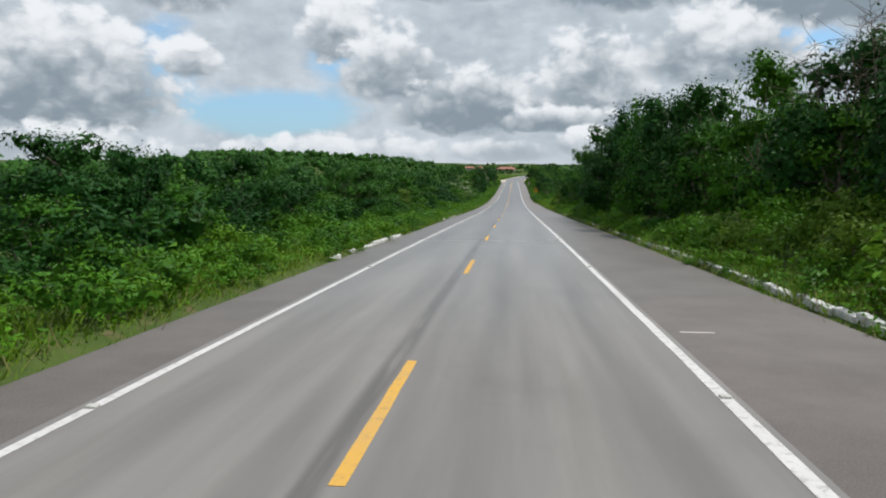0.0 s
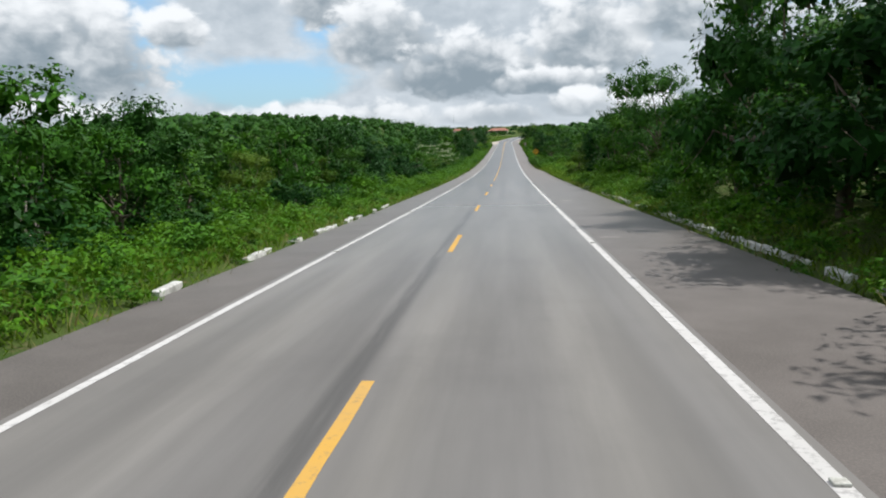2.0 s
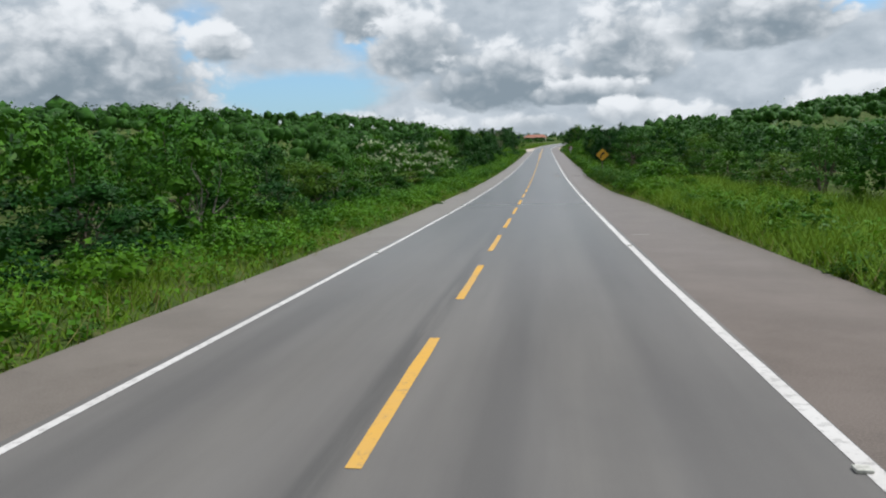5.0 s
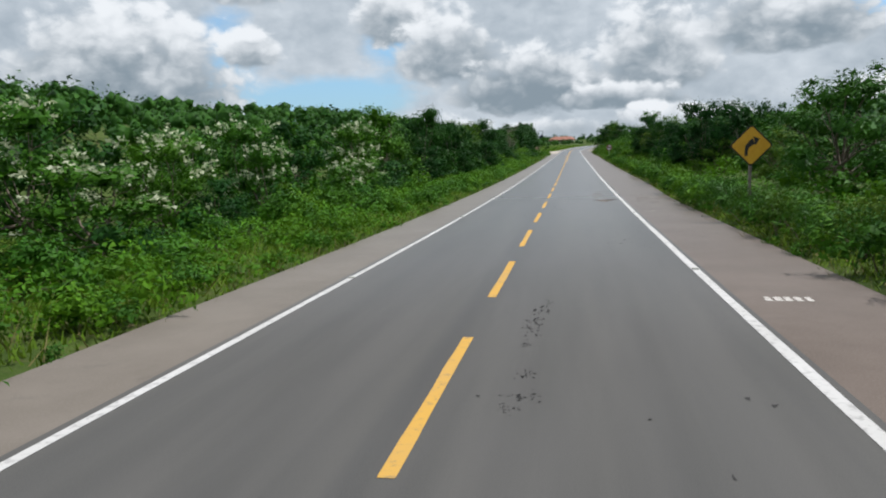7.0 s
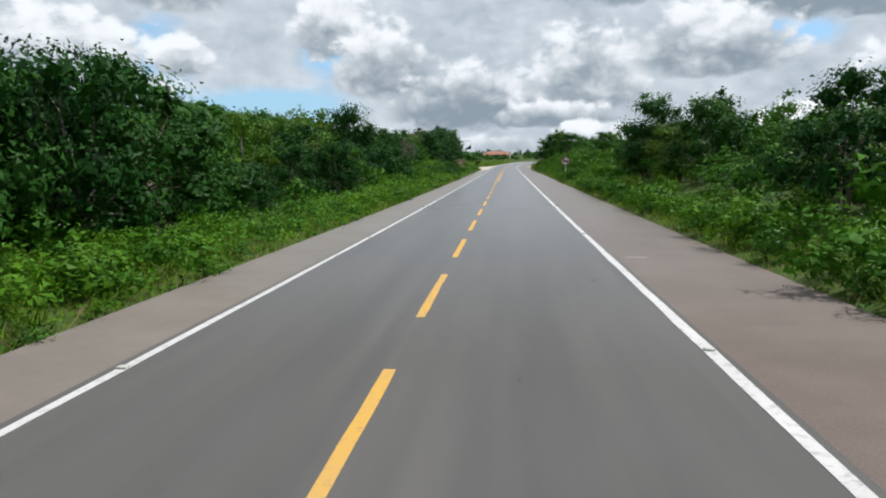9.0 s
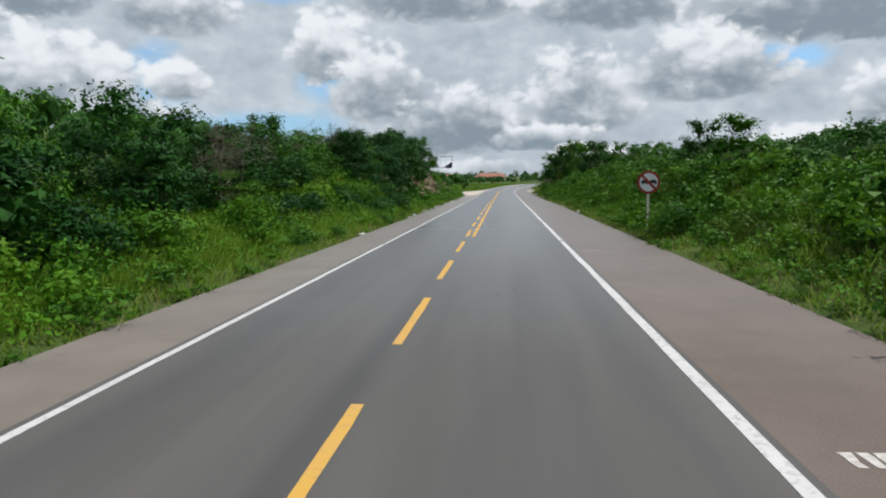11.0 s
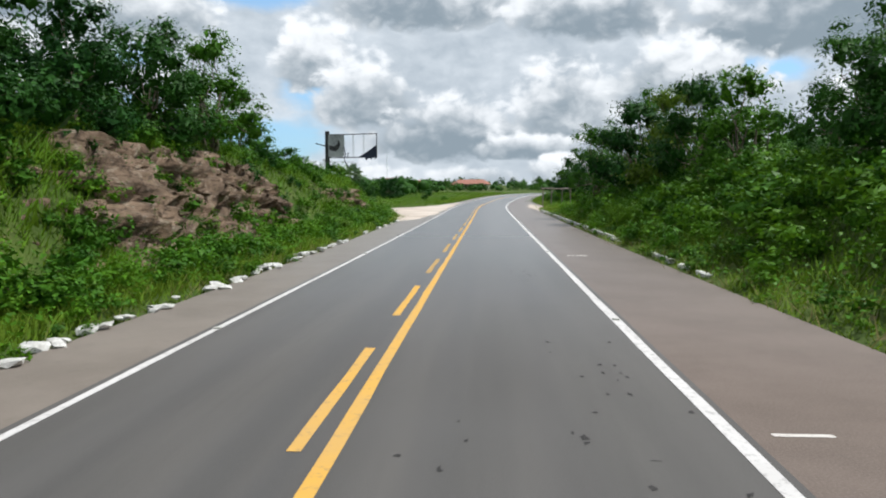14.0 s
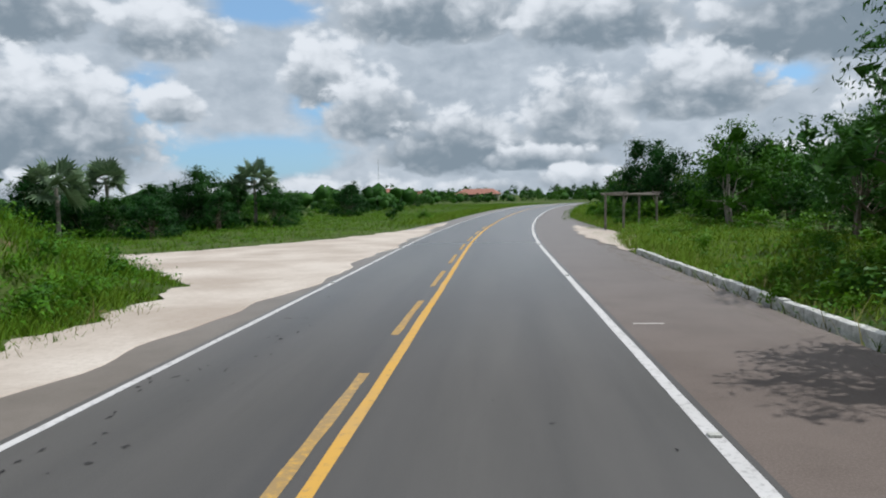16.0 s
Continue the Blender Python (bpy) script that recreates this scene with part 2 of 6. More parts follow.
def shoulder_material(name, early_a, early_b, late_a, late_b):
    m, n = material(name)
    uv = n.add("ShaderNodeUVMap").outputs[0]
    _, s, _ = n.separate(uv)
    tone = n.noise(uv, 0.55, 7.0, 0.62, 0.32, 0.68)
    late = n.ramp(s, 95.0, 175.0)
    c = n.mix(late, n.mix(tone, early_a, early_b), n.mix(tone, late_a, late_b))
    c = n.mix(n.ramp(s, 370.0, 430.0, 0.0, 1.0), c, n.mix(1.0, c, (0.95, 0.96, 0.97), "MULTIPLY"))
    stones = n.noise(uv, 38.0, 3.0, 0.7)
    c = n.mix(n.ramp(stones, 0.4, 0.72, 0.0, 0.35), c, (0.26, 0.225, 0.20))
    mottled = n.noise(uv, 2.4, 6.0, 0.7, 0.56, 0.74)
    c = n.mix(n.math("MULTIPLY", mottled, 0.3), c, (0.10, 0.088, 0.08))
    rough, spec = sheen(n, 0.92, 0.2, 0.36, 0.6)
    finish(n, c, rough, 0.0, stones, 0.45, 0.008, spec)
    return m


def paint_material(name, colour, worn, lo=0.5, hi=0.62):
    m, n = material(name)
    uv = n.add("ShaderNodeUVMap").outputs[0]
    flake = n.noise(uv, 7.0, 8.0, 0.75, lo, hi)
    dirt = n.noise(uv, 0.5, 4.0, 0.6, 0.35, 0.75)
    c = n.mix(n.math("MULTIPLY", dirt, 0.25), colour, (0.30, 0.28, 0.25))
    c = n.mix(n.math("MULTIPLY", flake, 0.55), c, worn)
    finish(n, c, 0.7, 0.0, flake, 0.2, 0.003)
    return m


def ground_material():
    m, n = material("earth_and_turf")
    p = n.add("ShaderNodeTexCoord").outputs["Object"]
    c = n.mix(n.noise(p, 0.35, 6.0, 0.6, 0.35, 0.65), (0.042, 0.078, 0.014), (0.078, 0.118, 0.024))
    c = n.mix(n.noise(p, 1.7, 5.0, 0.65, 0.54, 0.72), c, (0.17, 0.125, 0.070))
    grain = n.noise(p, 14.0, 5.0, 0.7)
    c = n.mix(n.ramp(grain, 0.4, 0.7, 0.0, 0.4), c, (0.10, 0.12, 0.04))
    finish(n, c, 0.95, 0.0, grain, 0.8, 0.05, 0.15)
    return m


def rock_material():
    m, n = material("weathered_rock")
    p = n.add("ShaderNodeTexCoord").outputs["Object"]
    c = n.mix(n.noise(p, 0.8, 7.0, 0.65, 0.32, 0.66), (0.095, 0.066, 0.046), (0.29, 0.205, 0.142))
    crack = n.noise(p, 3.6, 8.0, 0.75)
    c = n.mix(n.ramp(crack, 0.36, 0.46, 0.75, 0.0), c, (0.045, 0.035, 0.028))
    c = n.mix(n.noise(p, 1.9, 6.0, 0.68, 0.53, 0.68), c, (0.40, 0.335, 0.255))
    c = n.mix(n.noise(p, 0.9, 6.0, 0.7, 0.57, 0.68), c, (0.085, 0.105, 0.035))
    x, y, z = n.separate(p)
    beds = n.combine(n.math("MULTIPLY", x, 0.8), n.math("MULTIPLY", y, 0.5), n.math("ADD", n.math("MULTIPLY", z, 5.0), n.math("MULTIPLY", y, 0.9)))
    seam = n.noise(beds, 1.3, 6.0, 0.7)
    c = n.mix(n.ramp(n.math("ABSOLUTE", n.math("SUBTRACT", seam, 0.5)), 0.0, 0.03, 0.55, 0.0), c, (0.022, 0.017, 0.014))
    relief = n.math("ADD", n.math("MULTIPLY", crack, 0.5), n.math("MULTIPLY", seam, 0.8))
    finish(n, c, 0.92, 0.0, relief, 1.0, 0.16, 0.2)
    return m


def dirt_material():
    m, n = material("pale_packed_dirt")
    p = n.add("ShaderNodeTexCoord").outputs["Object"]
    c = n.mix(n.noise(p, 0.28, 7.0, 0.6, 0.3, 0.7), (0.43, 0.36, 0.30), (0.62, 0.55, 0.48))
    grain = n.noise(p, 9.0, 6.0, 0.7)
    c = n.mix(n.ramp(grain, 0.42, 0.7, 0.0, 0.3), c, (0.33, 0.26, 0.20))
    finish(n, c, 0.95, 0.0, grain, 0.6, 0.02, 0.2)
    return m


def film_material():
    """Thin drifted dust that lets the surface show through."""
    m, n = material("thin_pale_dust")
    p = n.add("ShaderNodeTexCoord").outputs["Object"]
    x, y, z = n.separate(p)
    cover = n.noise(n.combine(x, n.math("MULTIPLY", y, 0.35)), 2.2, 6.0, 0.65, 0.42, 0.72)
    d = n.add("ShaderNodeBsdfDiffuse")
    d.inputs[0].default_value = (0.36, 0.315, 0.27, 1)
    t, mix = n.add("ShaderNodeBsdfTransparent"), n.add("ShaderNodeMixShader")
    n.plug(n.math("MULTIPLY", cover, 0.36), mix.inputs[0])
    n.tree.links.new(t.outputs[0], mix.inputs[1])
    n.tree.links.new(d.outputs[0], mix.inputs[2])
    n.tree.links.new(mix.outputs[0], n.add("ShaderNodeOutputMaterial").inputs[0])
    return m


M = dict(
    dustfilm=film_material(),
    asphalt=asphalt_material(),
    shoulder_r=shoulder_material("bleached_shoulder", (0.116, 0.103, 0.095), (0.154, 0.137, 0.127), (0.128, 0.099, 0.083), (0.161, 0.126, 0.107)),
    shoulder_l=shoulder_material("narrow_shoulder", (0.102, 0.092, 0.085), (0.138, 0.124, 0.115), (0.162, 0.138, 0.115), (0.203, 0.174, 0.147)),
    white=paint_material("white_road_paint", (0.62, 0.60, 0.585), (0.25, 0.235, 0.23)),
    tickpaint=paint_material("faded_white_paint", (0.62, 0.58, 0.54), (0.30, 0.26, 0.235), 0.46, 0.60),
    yellow=paint_material("yellow_road_paint", (0.62, 0.35, 0.062), (0.20, 0.17, 0.13), 0.53, 0.66),
    yellow_worn=paint_material("worn_yellow_road_paint", (0.56, 0.33, 0.07), (0.17, 0.145, 0.115), 0.36, 0.56),
    ground=ground_material(), rock=rock_material(), dirt=dirt_material(),
    bark=plain("grey_brown_bark", (0.10, 0.075, 0.055), (0.22, 0.18, 0.145), 5.0, 0.9, 0.0, 0.8, 0.02),
    palebark=plain("pale_bark", (0.22, 0.19, 0.165), (0.38, 0.34, 0.30), 5.0, 0.9, 0.0, 0.8, 0.02),
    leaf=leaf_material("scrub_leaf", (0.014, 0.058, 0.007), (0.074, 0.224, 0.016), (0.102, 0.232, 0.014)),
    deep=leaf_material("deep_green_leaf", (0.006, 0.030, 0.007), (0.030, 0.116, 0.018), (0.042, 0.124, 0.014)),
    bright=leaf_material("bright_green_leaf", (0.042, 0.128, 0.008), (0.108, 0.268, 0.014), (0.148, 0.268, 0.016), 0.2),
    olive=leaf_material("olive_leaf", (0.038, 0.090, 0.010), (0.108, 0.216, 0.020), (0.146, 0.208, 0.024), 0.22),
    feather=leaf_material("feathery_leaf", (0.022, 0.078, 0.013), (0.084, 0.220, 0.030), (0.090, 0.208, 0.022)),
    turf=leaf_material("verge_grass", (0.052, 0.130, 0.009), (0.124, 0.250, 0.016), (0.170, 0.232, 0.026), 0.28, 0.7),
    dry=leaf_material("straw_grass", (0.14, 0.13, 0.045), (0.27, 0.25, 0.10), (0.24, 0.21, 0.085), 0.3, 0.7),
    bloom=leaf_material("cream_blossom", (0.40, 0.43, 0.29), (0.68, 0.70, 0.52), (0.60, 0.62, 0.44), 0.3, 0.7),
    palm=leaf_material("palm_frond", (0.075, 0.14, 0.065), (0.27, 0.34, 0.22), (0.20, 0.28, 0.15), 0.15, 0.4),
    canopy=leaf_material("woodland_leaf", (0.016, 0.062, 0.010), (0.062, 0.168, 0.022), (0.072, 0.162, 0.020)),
    kerb=plain("whitewashed_concrete", (0.36, 0.35, 0.325), (0.72, 0.71, 0.68), 1.6, 0.9, 0.0, 0.5, 0.02),
    steel=plain("dark_weathered_steel", (0.035, 0.035, 0.038), (0.095, 0.090, 0.085), 3.0, 0.6, 0.6),
    sheet=plain("torn_grey_poster", (0.20, 0.21, 0.215), (0.50, 0.51, 0.50), 0.9, 0.75),
    navy=plain("dark_navy_sheet", (0.012, 0.018, 0.038), (0.030, 0.040, 0.068), 1.4, 0.6),
    sign_y=plain("yellow_sign_face", (0.56, 0.29, 0.018), (0.66, 0.37, 0.030), 1.5, 0.45),
    sign_k=plain("black_sign_paint", (0.012, 0.012, 0.012), (0.025, 0.025, 0.024), 3.0, 0.5),
    sign_r=plain("red_sign_paint", (0.22, 0.020, 0.018), (0.32, 0.035, 0.028), 3.0, 0.5),
    sign_w=plain("white_sign_face", (0.58, 0.61, 0.63), (0.68, 0.70, 0.71), 2.0, 0.5),
    wood=plain("weathered_wood", (0.12, 0.10, 0.085), (0.27, 0.24, 0.205), 4.0, 0.9, 0.0, 0.6),
    roof=plain("red_clay_tiles", (0.26, 0.11, 0.078), (0.39, 0.19, 0.138), 1.2, 0.85, 0.0, 0.6, 0.05),
    plaster=plain("pale_plaster", (0.50, 0.46, 0.40), (0.66, 0.63, 0.57), 0.8, 0.9),
    dark=plain("shaded_window", (0.015, 0.016, 0.018), (0.035, 0.036, 0.038), 2.0, 0.3),
    tar=plain("dark_broken_asphalt", (0.018, 0.017, 0.017), (0.060, 0.056, 0.054), 9.0, 0.9, 0.0, 0.9, 0.02),
    tar2=plain("dark_patched_asphalt", (0.060, 0.057, 0.056), (0.090, 0.086, 0.084), 4.0, 0.9),
    dust=plain("dusty_pothole_floor", (0.13, 0.11, 0.095), (0.28, 0.24, 0.20), 3.5, 0.95, 0.0, 0.8, 0.02),
    stud=plain("grey_reflector", (0.35, 0.34, 0.30), (0.62, 0.61, 0.56), 20.0, 0.4),
)


# ---- mesh helpers ----
rng = np.random.default_rng(7)


SOFT = {}          # rounded normals of leafy meshes, by mesh name


def mesh_data(name, verts, faces, mat, uv=None, smooth=False, soft=None):
    """A mesh from arrays: verts (n, 3), and faces (m, 3) or (m, 4), or a list of such arrays; soft: a normal for each vertex."""
    groups = faces if isinstance(faces, list) else [faces]
    groups = [np.asarray(g, dtype=np.int32) for g in groups if len(g)]
    verts = np.asarray(verts, dtype=np.float32)
    me = bpy.data.meshes.new(name)
    me.vertices.add(len(verts))
    me.vertices.foreach_set("co", verts.ravel())
    loops = np.concatenate([g.ravel() for g in groups])
    sizes = np.concatenate([np.full(len(g), g.shape[1], dtype=np.int32) for g in groups])
    me.loops.add(len(loops))
    me.loops.foreach_set("vertex_index", loops)
    me.polygons.add(len(sizes))
    me.polygons.foreach_set("loop_start", np.concatenate([[0], np.cumsum(sizes)[:-1]]).astype(np.int32))
    me.polygons.foreach_set("loop_total", sizes)
    if smooth or soft is not None:
        me.polygons.foreach_set("use_smooth", np.ones(len(sizes), dtype=bool))
    if uv is not None:
        layer = me.uv_layers.new(name="UVMap")
        layer.data.foreach_set("uv", np.asarray(uv, dtype=np.float32)[loops].ravel())
    me.update(calc_edges=True)
    if soft is not None:
        me.normals_split_custom_set_from_vertices(soft)
        SOFT[me.name] = soft
    if mat is not None:
        me.materials.append(mat)
    return me


def child(name, data, parent, label=""):
    ob = new(name, data)
    ob.parent = parent
    return tagged(ob, label) if label else ob


def part(name, bm, mat, parent, label=""):
    """One bmesh as one mesh object under a thing or part."""
    me = bpy.data.meshes.new(name)
    bm.to_mesh(me)
    bm.free()
    me.materials.append(mat)
    return child(name, me, parent, label)


def box(bm, size, m, bevel=0.0):
    made = bmesh.ops.create_cube(bm, size=1.0, matrix=m @ Matrix.Diagonal((*size, 1)))
    if bevel:
        edges = list({e for v in made["verts"] for e in v.link_edges})
        bmesh.ops.bevel(bm, geom=edges, offset=bevel, segments=2, affect="EDGES", profile=0.6)


def tubes(lines, sides=6):
    """Tapered tubes along polylines: each line is (points, radii). Verts and quads."""
    verts, quads, base = [], [], 0
    ang = np.arange(sides) * 2 * math.pi / sides
    for pts, radii in lines:
        pts = np.asarray(pts, dtype=float)
        way = np.gradient(pts, axis=0)
        way /= np.linalg.norm(way, axis=1, keepdims=True) + 1e-9
        ref = np.where(np.abs(way[:, 2:3]) > 0.9, [[1.0, 0, 0]], [[0, 0, 1.0]])
        a = np.cross(way, ref)
        a /= np.linalg.norm(a, axis=1, keepdims=True) + 1e-9
        b = np.cross(way, a)
        r = np.asarray(radii)[:, None, None]
        ring = pts[:, None] + r * (np.cos(ang)[None, :, None] * a[:, None] + np.sin(ang)[None, :, None] * b[:, None])
        verts.append(ring.reshape(-1, 3))
        for i in range(len(pts) - 1):
            k = np.arange(sides)
            j = (k + 1) % sides
            quads.append(np.stack([base + i * sides + k, base + i * sides + j, base + (i + 1) * sides + j, base + (i + 1) * sides + k], 1))
        base += len(pts) * sides
    return np.concatenate(verts), np.concatenate(quads)


def unit(v):
    return v / (np.linalg.norm(v, axis=1, keepdims=True) + 1e-9)


def leaves(points, normals, size, aspect, g, soft):
    """One leaf at each point, turned about its normal and facing the way of soft. Verts, triangles, rounded normals."""
    count = len(points)
    nrm = unit(normals)
    nrm = nrm * np.where((nrm * soft).sum(1) < 0, -1.0, 1.0)[:, None]
    a = unit(np.cross(nrm, g.normal(size=(count, 3))))
    b = np.cross(nrm, a)
    s = (size * g.uniform(0.6, 1.3, count))[:, None]
    w = s * aspect
    tri = np.stack([points - a * s * 0.5 - b * w * 0.35, points + a * s * 0.5 - nrm * s * 0.1, points - a * s * 0.15 + b * w * 0.65], 1)
    face = np.cross(tri[:, 1] - tri[:, 0], tri[:, 2] - tri[:, 0])
    back = (face * soft).sum(1) < 0
    tri[back] = tri[back][:, ::-1]
    return tri.reshape(-1, 3), np.arange(count * 3).reshape(-1, 3), np.repeat(unit(soft + nrm * 0.45), 3, axis=0)


def clump_points(centre, radius, count, g, flat=0.8):
    """Points on and just under a lumpy round clump, denser above, with leaf normals and outward directions."""
    d = g.normal(size=(count, 3))
    d[:, 2] = np.abs(d[:, 2]) * np.where(g.random(count) < 0.74, 1, -1)
    d = unit(d)
    lump = 1 + 0.22 * np.sin(d[:, 0] * 5 + centre[0] * 3) * np.cos(d[:, 1] * 4.3 + centre[1] * 2) + 0.14 * np.sin(d[:, 2] * 7 + centre[2])
    r = radius * lump * (g.uniform(0.25, 1.0, count) ** 0.4 + 0.16 * np.abs(g.normal(size=count)))
    p = np.asarray(centre) + d * r[:, None] * np.array([1, 1, flat])
    return p, d * 1.1 + g.normal(size=(count, 3)) * 0.5 + np.array([0, 0, 0.3]), d


# ---- lie of the land ----
TURN_AT, TURN_R, TURN_END = 452.0, 520.0, 0.62     # the bend to the right: start, radius, angle
GRADE_S = [-400, -40, 0, 40, 80, 120, 160, 200, 240, 280, 320, 360, 400, 440, 470, 495, 520, 545, 580, 640, 900, 4000]
GRADE = [-.03, -.0325, -.0374, -.0423, -.0439, -.0394, -.0292, -.017, -.0053, .0001, .0009, 0, .0016, .0045, .010, .018, .020, .016, .006, .001, .001, .002]
_S = np.arange(-400, 4001, 1.0)
_Z = np.cumsum(np.interp(_S, GRADE_S, GRADE))
_Z = _Z - np.interp(0.0, _S, _Z)


def road_z(s):
    return np.interp(s, _S, _Z)


def place(s, u):
    """Plan point at s metres along the road and u metres to the right of its middle."""
    s, u = np.asarray(s, dtype=float), np.asarray(u, dtype=float)
    q = np.clip((s - TURN_AT) / TURN_R, 0, TURN_END)
    over = np.maximum(s - TURN_AT - TURN_R * TURN_END, 0)
    x = TURN_R - (TURN_R - u) * np.cos(q) + over * np.sin(q)
    y = np.minimum(s, TURN_AT) + (TURN_R - u) * np.sin(q) + over * np.cos(q)
    return x, y


def along(x, y):
    """The reverse of place()."""
    x, y = np.asarray(x, dtype=float), np.asarray(y, dtype=float)
    q = np.arctan2(y - TURN_AT, TURN_R - x)
    q = np.where(y <= TURN_AT, 0, np.where(q < 0, math.pi, q))
    dist = np.hypot(TURN_R - x, y - TURN_AT)
    c, sn = math.cos(TURN_END), math.sin(TURN_END)
    ex, ey = TURN_R - TURN_R * c, TURN_AT + TURN_R * sn
    so = (x - ex) * sn + (y - ey) * c
    uo = (x - ex) * c - (y - ey) * sn
    s = np.where(y <= TURN_AT, y, np.where(q <= TURN_END, TURN_AT + TURN_R * q, TURN_AT + TURN_R * TURN_END + so))
    u = np.where(y <= TURN_AT, x, np.where(q <= TURN_END, TURN_R - dist, uo))
    return s, u


BANK_L_S, BANK_L_H = [0, 285, 305, 330, 345, 400, 412, 428, 436, 441, 446, 480], [-.5, -.4, 1.0, 2.6, 3.7, 4.3, 3.6, 3.4, 3.2, 1.0, 0, 0]
BANK_R_S, BANK_R_H = [0, 20, 90, 130, 190, 230, 300, 320, 345, 395, 425, 442, 460], [.9, 1.2, .9, .3, .4, 1.0, 1.4, 2.2, 2.8, 2.8, 1.6, .7, .3]
RIGHT_S, RIGHT_U = [0, 30, 130, 170, 185, 222, 240, 300, 340, 365, 400, 430, 455, 470, 500, 900], [7.3, 7.05, 7.05, 6.8, 6.05, 6.2, 6.7, 6.8, 6.9, 7.1, 6.85, 7.1, 7.2, 9.2, 7.0, 6.0]
LEFT_S, LEFT_U = [0, 60, 110, 395, 425, 440, 480, 495, 900], [-5.1, -5.25, -5.4, -5.5, -6.0, -6.6, -6.6, -5.4, -5.4]


YARD_S = [424, 428, 432, 436, 440, 443, 445, 447, 449, 451, 453, 454.5, 457, 460, 464, 468, 473, 478, 483, 490]
YARD_U = [-6.7, -7.0, -7.2, -7.5, -8.0, -10.5, -16, -26, -38, -44, -40, -16.5, -14.2, -12.6, -10.6, -9.0, -7.4, -6.2, -5.7, -5.3]


def yard_edge(s):
    """How far the dirt track reaches to the left of the road at station s."""
    return np.minimum(np.interp(s, YARD_S, YARD_U) + .25 * np.sin(s * 1.7) + .15 * np.sin(s * 3.9), -5.2)


def step(x):
    x = np.clip(x, 0, 1)
    return x * x * (3 - 2 * x)


def wave(x, y):
    return np.sin(x * .051 + 1.3) * np.sin(y * .043 + .4) * .6 + np.sin(x * .017 + y * .011) * .8 + np.sin(x * .21 + 2) * np.sin(y * .19) * .16


def ground_z(x, y):
    s, u = along(x, y)
    z = road_z(s)
    left, right = np.interp(s, LEFT_S, LEFT_U), np.interp(s, RIGHT_S, RIGHT_U)
    out = np.maximum(left - u, u - right)
    steep, start = np.interp(s, [345, 356, 434, 441], [6.5, 3.4, 3.4, 6.0]), np.interp(s, [345, 356, 434, 441], [1.6, 3.0, 2.6, 1.6])
    lb = np.interp(s, BANK_L_S, BANK_L_H) * step((left - u - start) / steep)
    rb = np.interp(s, BANK_R_S, BANK_R_H) * step((u - right - .6) / 6.0)
    far = step((out - 12) / 60)
    rise = far * (wave(x, y) * 2.8 + np.maximum(out - 60, 0) * 0.006)
    # a plateau of scrub on the left above the dip, and a long slope on the right
    table = np.interp(s, [-400, 0, 90, 200, 300, 420, 480, 4000], [-1.0, -1.2, -2.2, -2.4, -1.4, -2.2, -7.0, -7.0]) - z
    rise = rise + np.maximum(table, 0) * step((-u - 16) / 55) * step((475 - s) / 50) + step((s - 220) / 110) * step((760 - s) / 200) * np.clip(u - 26, 0, 130) * .095
    edge = np.clip(out / 0.5, 0, 1)
    yard = np.clip((u - yard_edge(s) + .5) / .8, 0, 1) * (u < -4) * (s > 424) * (s < 490)
    hill = z + lb + rb + rise - 0.22 * (1 - edge) + 0.05 * edge + 0.12 * np.sin(x * 1.3) * np.sin(y * 1.1) * np.clip(out / 3, 0, 1)
    return hill * (1 - yard) + np.minimum(hill, z - .12) * yard


def gz(x, y):
    return float(ground_z(np.array([x]), np.array([y]))[0])


def build_ground():
    near = np.concatenate([np.arange(-46, -20, 3.0), np.arange(-20, 20, 0.8), np.arange(20, 46, 3.0)])
    far_l = -np.array([3500, 2400, 1600, 1100, 800, 600, 450, 340, 260, 200, 155, 120, 95, 75, 60, 52.0])
    xs = np.concatenate([far_l, near, -far_l[::-1]])
    ys = np.concatenate([[-400, -200, -100, -60], np.arange(-30, 560, 2.5), np.arange(560, 800, 8.0), [830, 880, 950, 1050, 1200, 1400, 1700, 2100, 2700, 3500]])
    gx, gy = np.meshgrid(xs, ys)
    z = ground_z(gx.ravel(), gy.ravel())
    verts = np.stack([gx.ravel(), gy.ravel(), z], 1)
    w, hgt = len(xs), len(ys)
    i = (np.arange(hgt - 1)[:, None] * w + np.arange(w - 1)[None]).ravel()
    quads = np.stack([i, i + 1, i + w + 1, i + w], 1)
    tagged(new("ground", mesh_data("ground", verts, quads, M["ground"], smooth=True)), "rolling green scrubland soil with patchy turf", "ground", kind="structure")


